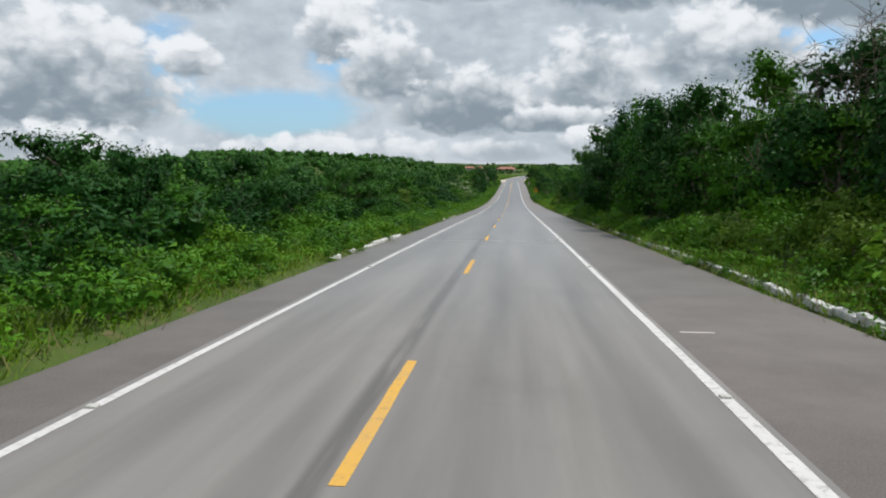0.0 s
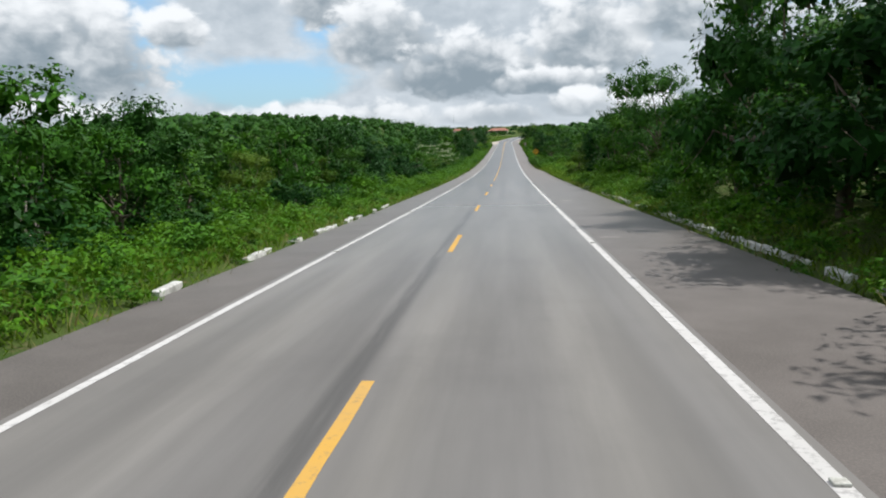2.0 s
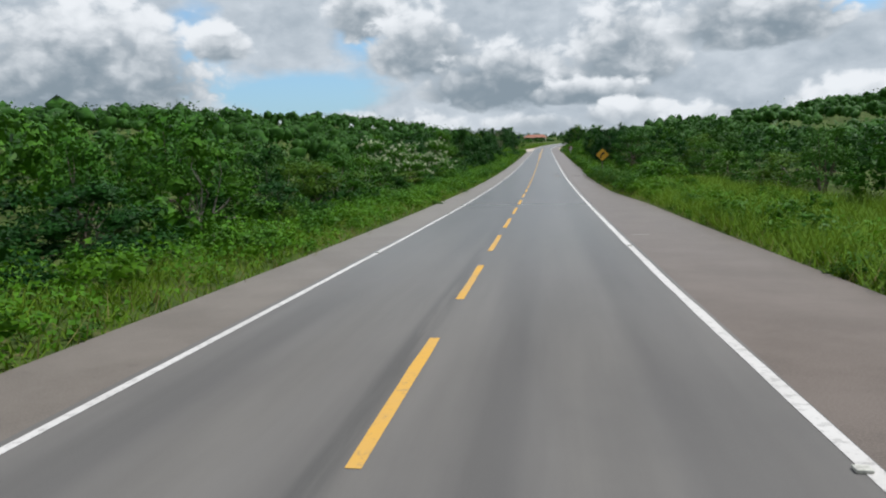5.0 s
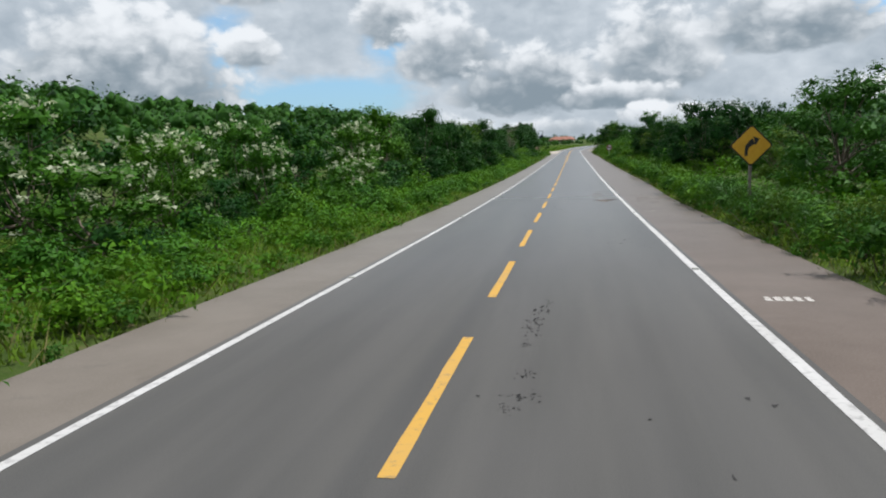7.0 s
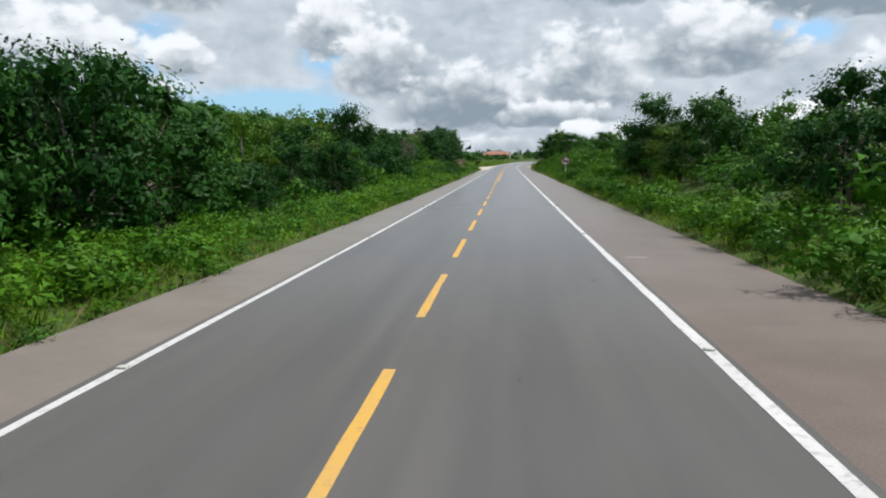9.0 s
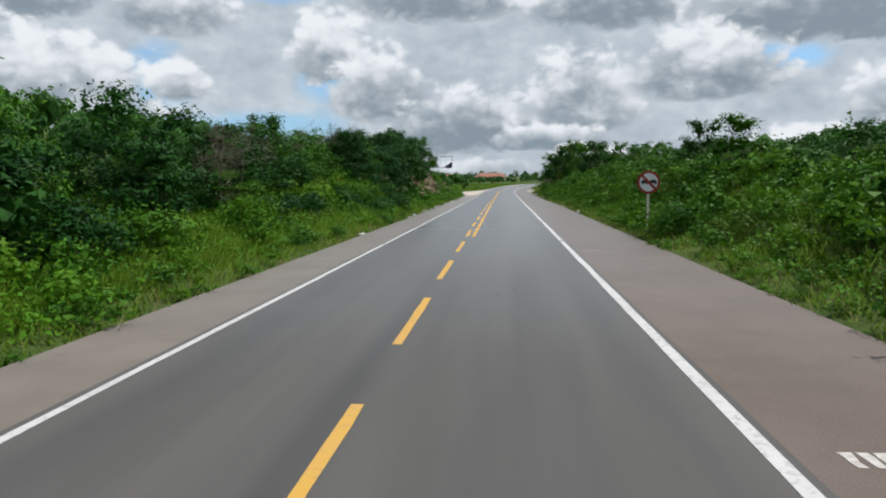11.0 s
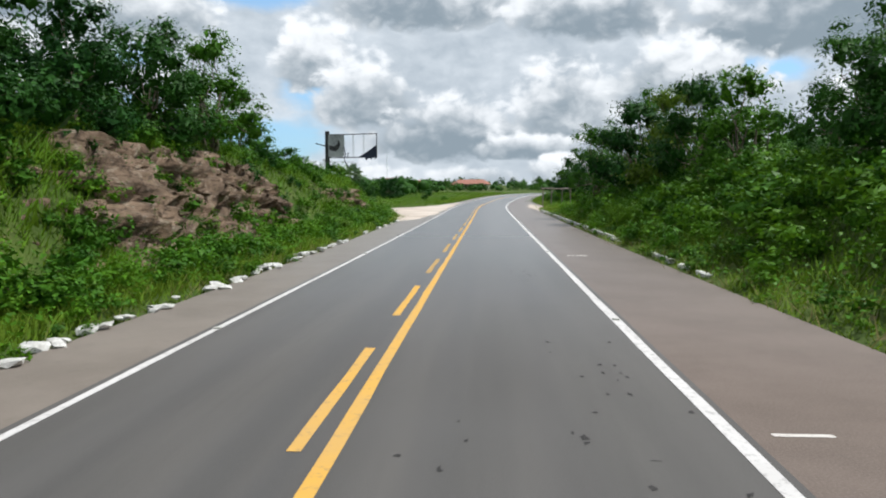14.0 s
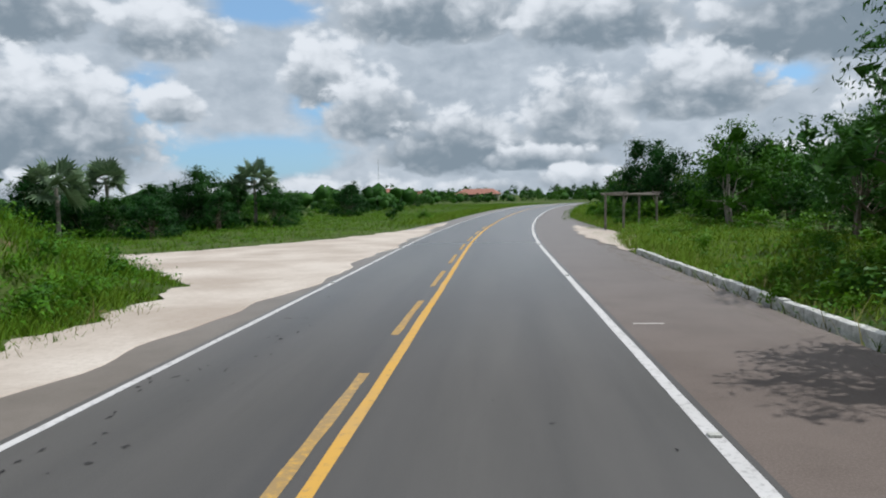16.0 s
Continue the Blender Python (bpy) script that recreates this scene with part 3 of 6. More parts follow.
def strip(name, mat, s0, s1, u0, u1, lift, ds=4.0, cols=2, wobble=0.0):
    """A band of surface along the road; u0 and u1 are numbers or (stations, offsets) tables."""
    n = max(2, int(round((s1 - s0) / ds)) + 1)
    s = np.linspace(s0, s1, n)
    a = np.interp(s, *u0) if isinstance(u0, tuple) else np.full(n, float(u0))
    b = np.interp(s, *u1) if isinstance(u1, tuple) else np.full(n, float(u1))
    if wobble:
        k = rng.normal(size=(2, n)) * wobble
        a, b = a + k[0], b + k[1]
    t = np.linspace(0, 1, cols)
    u = a[:, None] * (1 - t) + b[:, None] * t
    ss = np.repeat(s[:, None], cols, 1)
    x, y = place(ss, u)
    verts = np.stack([x.ravel(), y.ravel(), (road_z(ss) + lift).ravel()], 1)
    i = (np.arange(n - 1)[:, None] * cols + np.arange(cols - 1)[None]).ravel()
    quads = np.stack([i, i + 1, i + cols + 1, i + cols], 1)
    return mesh_data(name, verts, quads, mat, uv=np.stack([u.ravel(), ss.ravel()], 1))


def build_road():
    tagged(new("road", strip("road", M["asphalt"], -40, 860, -3.78, 3.78, 0.0, 2.0, 9)),
           "two-lane worn grey asphalt road with darker wheel tracks", "road", kind="structure")
    tagged(new("shoulder_right", strip("shoulder_right", M["shoulder_r"], -40, 860, 3.78, (RIGHT_S, [v + .12 for v in RIGHT_U]), -0.012, 2.0, 5)),
           "wide sunlit pinkish-grey paved shoulder with rough grit", "shoulder", kind="structure")
    tagged(new("shoulder_left", strip("shoulder_left", M["shoulder_l"], -40, 860, (LEFT_S, [v - .12 for v in LEFT_U]), -3.78, -0.012, 2.0, 5)),
           "narrow pale grey-beige paved shoulder beside green verge", "shoulder", kind="structure")
    for u, name in ((-3.6, "left"), (3.6, "right")):
        jog = ([-40, 4, 120, 127.0, 128.5, 130, 136, 143, 800], [u, u, u, u + (.0 if u > 0 else -.10), u + (.15 if u > 0 else -.05), u + (.13 if u > 0 else 0), u + (.06 if u > 0 else 0), u, u])
        wide = .085 if u > 0 else .065
        table0, table1 = (jog[0], [v - wide for v in jog[1]]), (jog[0], [v + wide for v in jog[1]])
        tagged(new("edge_line", strip("edge_line", M["white"], -40, 800, table0, table1, 0.005, 1.5, 2, 0.006)),
               "solid white painted line along the road edge", "road marking", kind="structure")
    # yellow centre dashes: long spacing first, then a short one, then a solid line joins on the right
    tops = [10.1 + 16.0 * k for k in range(9)] + [145.6 + 7.44 * k for k in range(16)] + [264.7 + 7.48 * k for k in range(7)] + [317.0 + 7.46 * k for k in range(23)]
    us, uo = [0, 300, 318, 335, 375, 405, 430, 520], [-.38, -.38, -.44, -.54, -.63, -.55, -.45, -.40]
    holder = tagged(new("centre_dashes"), "broken yellow painted centre line, worn in places", "road marking", kind="structure")
    for top in tops:
        u = float(np.interp(top, us, uo))
        wobble = .012 if top < 390 else .02
        child("dash", strip("dash", M["yellow_worn" if top > 386 else "yellow"], top - 4.5, top, u - .075, u + .075, 0.005, 0.75, 2, wobble * .4), holder)
    tagged(new("centre_line", strip("centre_line", M["yellow"], 319.8, 800, ([318, 335, 375, 405, 430, 520], [-.24, -.27, -.36, -.30, -.22, -.18]), ([318, 335, 375, 405, 430, 520], [-.08, -.11, -.20, -.14, -.06, -.02]), 0.005, 1.5, 2, .006)),
           "solid yellow painted centre line beside the dashes", "road marking", kind="structure")
    ticks = tagged(new("station_marks"), "short white paint marks across the shoulder", "road marking", kind="structure")
    for k in range(22):
        s = 13.3 + 20 * k
        if k in (4, 9, 14, 19):
            for j in range(5):      # painted figures, too faint to read, as bars
                child("bar", strip("bar", M["tickpaint"], s - .18, s + .18, 4.2 + .16 * j, 4.31 + .16 * j, -.007, .12, 2, .012), ticks)
        else:
            s -= .35
            child("mark", strip("mark", M["tickpaint"], s - .045, s + .045, 4.02, 4.62, -.007, .03, 2, .004), ticks)


# ---- run: setting ----
build_ground()
build_road()


# ---- plants ----
def ball():
    bm = bmesh.new()
    bmesh.ops.create_icosphere(bm, subdivisions=1, radius=1.0)
    v, f = np.array([x.co[:] for x in bm.verts]), np.array([[x.index for x in p.verts] for p in bm.faces])
    bm.free()
    return v, f


BALL = ball()


def crown_data(name, clumps, per, size, aspect, mat, g, flat=0.8, spread=0.0, core=20):
    """A crown of leaves on clumps, each (centre, radius), with broader sprays inside."""
    vs, ns, sz, out = [], [], [], []
    middle = np.mean([c for c, _ in clumps], axis=0)
    for c, r in clumps:
        c = np.asarray(c, dtype=float)
        many = max(10, int(per * r * r))
        p, nn, d = clump_points(c, r, many, g, flat)
        vs.append(p + (g.normal(size=p.shape) * spread if spread else 0))
        ns.append(nn)
        sz.append(np.full(many, size))
        out.append(d + .5 * unit(p - middle) + np.array([0, 0, .15]))
        inner = max(5, int(core * min(1.0, r * r * 1.4)))
        d = unit(g.normal(size=(inner, 3)))
        vs.append(c + d * r * g.uniform(.2, .62, (inner, 1)) * np.array([1, 1, flat]))
        ns.append(d + g.normal(size=(inner, 3)) * .5)
        sz.append(np.full(inner, min(r * .75, .62)))
        out.append(d + g.normal(size=(inner, 3)) * .4 - np.array([0, 0, .45]))
    v, q, soft = leaves(np.concatenate(vs), np.concatenate(ns), np.concatenate(sz), aspect, g, unit(np.concatenate(out)))
    return mesh_data(name, v, q, mat, soft=soft)


def limbs(ends, g, base=0.13, lean=0.25, twigs=True):
    """Stems from the ground that split towards the ends."""
    lines = []
    stems = max(1, len(ends) // 5)
    heads = []
    for k in range(stems):
        a = g.uniform(0, 6.28)
        top = np.array([math.cos(a) * lean * g.uniform(.5, 1.6), math.sin(a) * lean * g.uniform(.5, 1.6), g.uniform(1.2, 1.9)])
        foot = np.array([math.cos(a) * .12, math.sin(a) * .12, -.25])
        mid = (foot + top) / 2 + g.normal(size=3) * .1
        lines.append(([foot, mid, top], [base * 1.2, base, base * .75]))
        heads.append(top)
    for e in ends:
        e = np.asarray(e, dtype=float)
        h = heads[int(np.argmin([np.linalg.norm(e[:2] - t[:2]) for t in heads]))]
        m1 = h * .62 + e * .38 + g.normal(size=3) * .18 + np.array([0, 0, -.1])
        m2 = h * .25 + e * .75 + g.normal(size=3) * .14
        lines.append(([h, m1, m2, e], [base * .55, base * .34, base * .18, base * .05]))
        if twigs:
            tip = e + g.normal(size=3) * np.array([.5, .5, .35])
            lines.append(([m2, (m2 + tip) / 2 + g.normal(size=3) * .06, tip], [base * .2, base * .12, base * .04]))
    return tubes(lines, 3)


def make_tree(seed, mat, bark, width=5.6, per=200, size=.18, aspect=.6, flat=.82, low=.24, lobes=(3, 6, 7), rough=1.0, blossom=0, core=24):
    """A tree six metres high: trunk with limbs, and a crown of rounded leafy lobes."""
    g = np.random.default_rng(seed)
    height = 6.0
    ends, clumps = [], []
    levels = len(lobes)
    for lev, count in enumerate(lobes):
        f = 1 - lev / max(1, levels - 1)
        turn = g.uniform(0, 6.28)
        for k in range(count):
            z = height * (low + (.80 - low) * f) + g.uniform(-.5, .35)
            wide = (.12 + .18 * (1 - f) ** .7) * width * g.uniform(.65, 1.2)
            a = turn + 6.283 * k / count + g.uniform(-.4, .4)
            c = np.array([math.cos(a) * wide, math.sin(a) * wide, z])
            r = g.uniform(.12, .20) * rough * width
            ends.append(c)
            clumps.append((c, r))
            # smaller lobes that break the outline
            for _ in range(2):
                if g.random() < .6:
                    d = np.array([math.cos(a) * g.uniform(.2, 1), math.sin(a) * g.uniform(.2, 1), g.uniform(.1, 1.0)])
                    clumps.append((c + d * r * .85, r * g.uniform(.35, .6)))
    root = new("tree")
    v, q = limbs(ends, g, twigs=per > 100)
    child("trunk", mesh_data("trunk", v, q, bark, smooth=True), root)
    child("crown", crown_data("crown", clumps, per, size, aspect, mat, g, flat, .06, core), root)
    if blossom:
        vs, ns = [], []
        for c, r in clumps:
            if g.random() < .42:
                p, nn, _ = clump_points(c + np.array([0, 0, .1]), r * 1.04, max(3, int(blossom * r)), g, flat)
                keep = p[:, 2] > c[2] - .1
                for q0 in p[keep]:
                    cl = q0 + g.normal(size=(7, 3)) * .09
                    vs.append(cl)
                    ns.append(g.normal(size=(7, 3)) + np.array([0, 0, .6]))
        ups = np.concatenate(ns)
        v, q, soft = leaves(np.concatenate(vs), ups, .20, .9, g, unit(ups * .4 + np.array([0, 0, 1.0])))
        child("blossom", mesh_data("blossom", v, q, M["bloom"], soft=soft), root, "clusters of small cream-white blossom")
    return root


def make_bush(seed, mat, height=2.0, width=2.6, count=6, per=330, size=.15, aspect=.6, flat=.85, core=14):
    g = np.random.default_rng(seed)
    clumps, ends = [], []
    for k in range(count):
        a, r = k * 2.4 + g.uniform(-.4, .4), width * .34 * math.sqrt(k / count)
        top = height * (.72 - .42 * (r / (width * .34)) ** 2)
        c = np.array([math.cos(a) * r, math.sin(a) * r, top * g.uniform(.8, 1.1)])
        ends.append(c)
        clumps.append((c, g.uniform(.18, .27) * width))
        clumps.append((c + g.normal(size=3) * .3 + np.array([0, 0, .25]), g.uniform(.09, .14) * width))
    lines = [([np.array([c[0] * .15, c[1] * .15, -.2]), c * np.array([.5, .5, .5]), c], [.035, .025, .008]) for c in ends]
    root = new("bush")
    v, q = tubes(lines, 4)
    child("stem", mesh_data("stem", v, q, M["bark"]), root)
    child("foliage", crown_data("foliage", clumps, per, size, aspect, mat, g, flat, .04, core), root)
    return root


def make_bare(seed):
    """A grey leafless thicket of fine twigs."""
    g = np.random.default_rng(seed)
    lines = []
    for k in range(26):
        a = g.uniform(0, 6.28)
        foot = np.array([math.cos(a) * .3, math.sin(a) * .3, -.2])
        tip = np.array([math.cos(a) * g.uniform(.6, 2.2), math.sin(a) * g.uniform(.6, 2.2), g.uniform(3.5, 5.8)])
        mid = (foot + tip) / 2 + g.normal(size=3) * .2
        lines.append(([foot, mid, tip], [.022, .014, .005]))
        for _ in range(16):
            f = g.uniform(.35, 1)
            p = mid * (1 - f) + tip * f
            d = g.normal(size=3) * np.array([.5, .5, .3]) + np.array([0, 0, .25])
            lines.append(([p, p + d * .5 + g.normal(size=3) * .05, p + d], [.010, .007, .003]))
    root = new("bare_shrub")
    v, q = tubes(lines, 3)
    child("branchwork", mesh_data("branchwork", v, q, M["bark"]), root)
    return root


def stand(ob, s, u, scale, turn, sink=0.1, wide=1.0):
    """A pose on the ground at station s and offset u."""
    x, y = place(s, u)
    return pose(float(x), float(y), gz(float(x), float(y)) - sink, 0, 0, turn) @ Matrix.Diagonal((scale * wide, scale * wide, scale, 1))


def hide_away(ob):
    """Drop a pattern plant once its copies stand."""
    for o in (*ob.children_recursive, ob):
        bpy.data.objects.remove(o)


TOP_L_S = [0, 20, 35, 60, 70, 100, 115, 125, 145, 155, 190, 205, 225, 245, 258, 270, 290, 320, 330, 345, 362, 380, 398, 408, 414, 425, 438, 500]
TOP_L_H = [4.3, 4.2, 4.7, 4.7, 5.3, 5.6, 5.7, 4.7, 4.7, 5.1, 4.4, 4.9, 5.4, 6.5, 6.0, 5.3, 7.0, 6.0, 6.4, 6.8, 7.8, 9.4, 9.4, 8.6, 6.0, 5.4, 3.5, 3.5]
TOP_R_S = [0, 20, 35, 47, 70, 86, 90, 94, 104, 110, 125, 136, 145, 200, 212, 240, 252, 265, 278, 292, 305, 350, 366, 386, 398, 406, 418, 430, 438, 447, 455, 470, 482, 500]
TOP_R_H = [6.6, 7.0, 8.8, 10.2, 10.4, 9.0, 6.0, 8.6, 8.8, 6.6, 6.3, 5.0, 4.3, 4.1, 5.6, 6.2, 5.1, 5.0, 6.8, 7.2, 5.4, 5.3, 6.2, 7.3, 5.6, 8.6, 8.8, 7.2, 4.8, 4.4, 5.4, 6.6, 7.0, 5.0]


class Thicket:
    """Collects plants too many to count, as one mesh a material."""

    def __init__(self):
        self.verts, self.quads, self.mats, self.soft, self.count = [], [], [], [], 0

    def add(self, ob, m):
        for o in ob.children:
            if o.name.startswith(("trunk", "stem")):
                continue                       # never seen behind the front plants
            me = o.data
            v = np.empty(len(me.vertices) * 3, dtype=np.float32)
            me.vertices.foreach_get("co", v)
            v = v.reshape(-1, 3)
            q = np.empty(len(me.loops), dtype=np.int32)
            me.loops.foreach_get("vertex_index", q)
            r = np.array(m)
            self.verts.append(v @ r[:3, :3].T + r[:3, 3])
            self.soft.append(unit(SOFT[me.name] @ np.linalg.inv(r[:3, :3])))
            self.quads.append(q.reshape(-1, 3) + self.count)
            self.mats.append((me.materials[0], len(q) // 3))
            self.count += len(v)

    def done(self, name, label, category):
        me = mesh_data(name, np.concatenate(self.verts), np.concatenate(self.quads), None, soft=np.concatenate(self.soft))
        names, index = [], []
        for mat, n in self.mats:
            if mat not in names:
                names.append(mat)
                me.materials.append(mat)
            index.append(np.full(n, names.index(mat), dtype=np.int32))
        me.polygons.foreach_set("material_index", np.concatenate(index))
        return tagged(new(name, me), label, category, kind="stuff")


def build_trees():
    g = np.random.default_rng(21)
    fine = [make_tree(1, M["leaf"], M["bark"]), make_tree(2, M["deep"], M["bark"], 6.0, 235),
            make_tree(3, M["leaf"], M["palebark"], 5.6, lobes=(3, 5, 6), rough=1.05), make_tree(4, M["feather"], M["bark"], 6.4, 190, .17, .42, .58, .34, (5, 7, 6), .92),
            make_tree(5, M["olive"], M["bark"], 5.4), make_tree(6, M["deep"], M["palebark"], 5.8, 215, lobes=(3, 5, 6, 4), rough=1.12)]
    medium = [make_tree(7, M["leaf"], M["bark"], 6.0, 72, .25, rough=1.08, core=14), make_tree(8, M["deep"], M["bark"], 6.2, 72, .25, rough=1.08, core=14),
              make_tree(9, M["feather"], M["bark"], 6.2, 76, .23, .5, .55, rough=1.08, core=14), make_tree(10, M["olive"], M["palebark"], 5.8, 72, .25, rough=1.08, core=14)]
    coarse = [make_tree(11, M["leaf"], M["bark"], 6.0, 34, .32, .75, .8, .36, (2, 4, 3), 1.2, core=14), make_tree(12, M["deep"], M["bark"], 6.0, 34, .32, .75, .8, .36, (2, 4, 3), 1.2, core=14),
              make_tree(13, M["canopy"], M["bark"], 6.0, 34, .32, .75, .8, .36, (2, 4, 3), 1.2, core=14)]
    bloom = make_tree(21, M["leaf"], M["bark"], 5.8, blossom=10)
    full = make_tree(22, M["deep"], M["bark"], 7.0, 190, .185, .62, .88, .16, (3, 6, 8), 1.05)
    words = {0: "leafy green scrub tree with several thin stems", 1: "dark green dense-crowned tree at the roadside thicket", 2: "green tree with pale slender stems",
             3: "feathery-leaved thorn tree with flat layered branches", 4: "olive-green tree with yellowing leaves", 5: "deep green broad-leaved tree with pale trunk"}
    behind = Thicket()

    def size_of(s, u, top):
        x, y = place(s, u)
        high = max(1.6, top + float(road_z(s)) - gz(float(x), float(y)))
        k = high / 5.65
        return k, (1.0 if k > .8 else .8 / k * .95) * g.uniform(.9, 1.2) * (1.0 if k < 1.2 else 1.2 / k)

    def put(ob, s, u, top, label):
        k, wide = size_of(s, u, top)
        tagged(copy_thing(ob, stand(ob, s, u, k, g.uniform(0, 360), .15, wide)), label, "tree", "roadside trees")

    def mass(ob, s, u, top):
        k, wide = size_of(s, u, top)
        behind.add(ob, stand(ob, s, u, k, g.uniform(0, 360), .15, wide))

    def clear(s, u):
        if u < 0 and 352 < s < 440 and u > -13.4:
            return False                       # the bare rock cutting
        if u < 0 and 424 < s < 510 and u > -44:
            return False                       # the dirt yard
        if u > 0 and (434 < s < 480 and u < 17.5 or 128 < s < 186 and u < 14.2):
            return False                       # the grassy corner by the stall, and the open verge
        return True

    for side, rows, tab in ((-1, ((12.0, .66, 6.2, 1), (15.4, .90, 6.0, 2), (19.5, .92, 4.6, 0), (26.5, .95, 6.5, 0)), (TOP_L_S, TOP_L_H)),
                            (1, ((11.6, .68, 6.2, 1), (15.0, .92, 5.8, 2), (19.0, .95, 4.8, 0), (26.0, .98, 7.0, 0)), (TOP_R_S, TOP_R_H))):
        for u0, share, gap, near in rows:
            s = 8.0 + g.uniform(0, 3)
            while s < 500:
                back = 2.6 if side > 0 and (s > 300 or s < 40) and near else 1.4 if side > 0 and 88 < s < 128 and near else 0.0
                u = side * (u0 + back + g.uniform(-1.1, 1.1))
                if clear(s, u):
                    top = float(np.interp(s, *tab)) * share * (g.uniform(.6, .98) if g.random() < .68 else g.uniform(.98, 1.16))
                    kind = int(g.choice([0, 1, 1, 2, 3, 4, 5, 5]))
                    if side > 0 and s > 88:
                        kind = int(g.choice([0, 2, 4, 3, 0] if s < 300 else [4, 0, 4, 3, 2]))
                    if side < 0 and (s < 110 or 175 < s < 222):
                        kind = int(g.choice([0, 2, 4, 3, 0, 1]))
                    if side < 0 and (222 < s < 300 or s > 325):
                        kind = int(g.choice([1, 5, 1, 5, 0]))
                    if side < 0 and s < 50:
                        kind = int(g.choice([1, 5, 1, 0]))
                    if side > 0 and s < 90:
                        kind = int(g.choice([0, 5, 0, 2, 1]))
                    if side < 0 and 193 < s < 236 and near and g.random() < .6:
                        put(bloom, s, u, top, "scrub tree covered in small cream-white blossom")
                    elif near == 1:
                        put(fine[kind], s, u, top, words[kind])
                    elif near == 2:
                        kind = int(g.choice([0, 1, 1, 2, 3]))
                        put(medium[kind], s, u, top, ("leafy green scrub tree in the thicket", "dark green tree in the thicket", "feathery-leaved tree in the thicket", "olive-green tree in the thicket")[kind])
                    else:
                        mass(coarse[int(g.integers(0, 3))], s, u, top)
                s += gap * g.uniform(.6, 1.5)
    # trees that stand out against the sky
    for kind, s, u, top in ((0, 84, 11.8, 10.2), (1, 78, 11.0, 10.4), (5, 68, 12.2, 10.8), (0, 60, 12.0, 10.2), (5, 52, 12.2, 9.8), (1, 45, 12.0, 9.4), (0, 37, 13.4, 9.4), (1, 30, 14.0, 8.8), (5, 23, 14.4, 8.6), (3, 119, 12.2, 10.0), (3, 109, 13.0, 9.4),
                            (0, 91, 11.0, 6.0), (0, 116, 11.0, 6.2), (5, 132, 12.0, 6.6), (4, 136, 9.8, 4.2), (1, 239, 10.8, 6.4), (5, 236, 12.4, 6.2), (3, 209, 10.6, 5.2), (1, 289, 12.0, 7.2), (0, 294, 12.4, 7.8), (5, 277, 12.2, 6.2), (1, 257, 11.2, 5.4),
                            (1, 335, 14.0, 6.6), (0, 326, 13.4, 6.0), (0, 370, 14.2, 7.0), (3, 356, 13.6, 5.8), (1, 388, 13.9, 8.3), (3, 392, 14.2, 8.2), (4, 414, 13.6, 9.8), (0, 423, 13.8, 10.2), (1, 420, 12.4, 9.4), (1, 408, 13.4, 9.2), (0, 402, 13.6, 8.4), (3, 438, 13.4, 8.4), (3, 430, 10.8, 8.2)):
        put(fine[kind], s, u, top, words[kind])
    for kind, s, u, top in ((1, 26, -16, 4.9), (5, 30, -15.2, 4.6), (1, 39, -14, 4.9), (3, 63, -14, 5.0), (1, 66, -13.2, 5.3), (0, 72, -14, 5.7), (5, 78, -13.6, 5.4), (1, 70, -16, 5.6), (5, 104, -14, 6.1), (5, 111, -14, 6.2), (1, 116, -14, 6.3), (5, 120, -12.4, 5.2), (1, 113, -15.5, 6.0), (1, 136, -12.2, 4.8), (1, 250, -13, 7.4), (5, 254, -11.6, 6.2),
                            (0, 237, -14, 6.6), (1, 259, -12.0, 6.4), (5, 301, -14, 8.0), (1, 320, -12.2, 5.6), (1, 330, -13, 7.0), (5, 345, -11.4, 7.2), (1, 354, -13.0, 7.6), (3, 377, -12.4, 9.2), (0, 398, -11.4, 9.6), (1, 428, -16.5, 6.4), (0, 409, -14.2, 8.6), (0, 420, -18.0, 6.0),
                            (1, 481, -24.5, 3.8), (5, 474, -30, 3.6), (1, 476, -36, 4.0), (2, 465, -36, 4.6), (1, 485, -33, 4.8), (5, 468, -41, 4.8), (5, 483, -28.5, 5.0), (1, 536, -30, 4.6), (1, 552, -42, 4.4), (5, 488, -34, 4.4)):
        put(fine[kind], s, u, top, words[kind])
    for kind, s, u, top in ((1, 491, 14.0, 8.0), (5, 483, 14.6, 6.8), (2, 465, 15.6, 6.8), (5, 472, 18.5, 6.4), (3, 445, 14.0, 5.4), (1, 450, 18.2, 6.6), (0, 440, 16.0, 6.2)):
        put(fine[kind], s, u, top, words[kind])
    for s, u, top in ((484, -27.2, 5.6), (486, -26.0, 4.6), (476, -34, 4.2), (470, -24.5, 3.4), (479, -40, 4.6), (486, -21.2, 4.0), (512, -22, 4.4), (468, -33, 4.4)):
        put(full, s, u, top, "broad dense dark green tree beside the palms")
    for s, u, top in ((346, -11.6, 6.4), (352, -11.8, 6.8), (358, -11.6, 7.2), (364, -11.6, 7.8), (370, -11.6, 8.4), (376, -11.8, 8.8), (382, -12.0, 8.6), (388, -12.0, 8.6), (394, -12.2, 9.0)):
        put(full, s, u, top, "dense dark green tree at the top of the rock cutting")
    for s, u, top in ((355, -10.0, 5.8), (360, -10.0, 6.4), (366, -10.0, 7.2), (371, -10.4, 8.0), (344, -10.4, 5.4)):
        put(fine[1], s, u, top, "dark green tree leaning out over the rock cutting")
    for s in np.arange(302, 358, 4.6):
        mass(medium[int(g.choice([0, 1, 1, 2]))], float(s), -g.uniform(11.8, 13.2), float(np.interp(s, TOP_L_S, TOP_L_H)) * g.uniform(.8, 1.02))
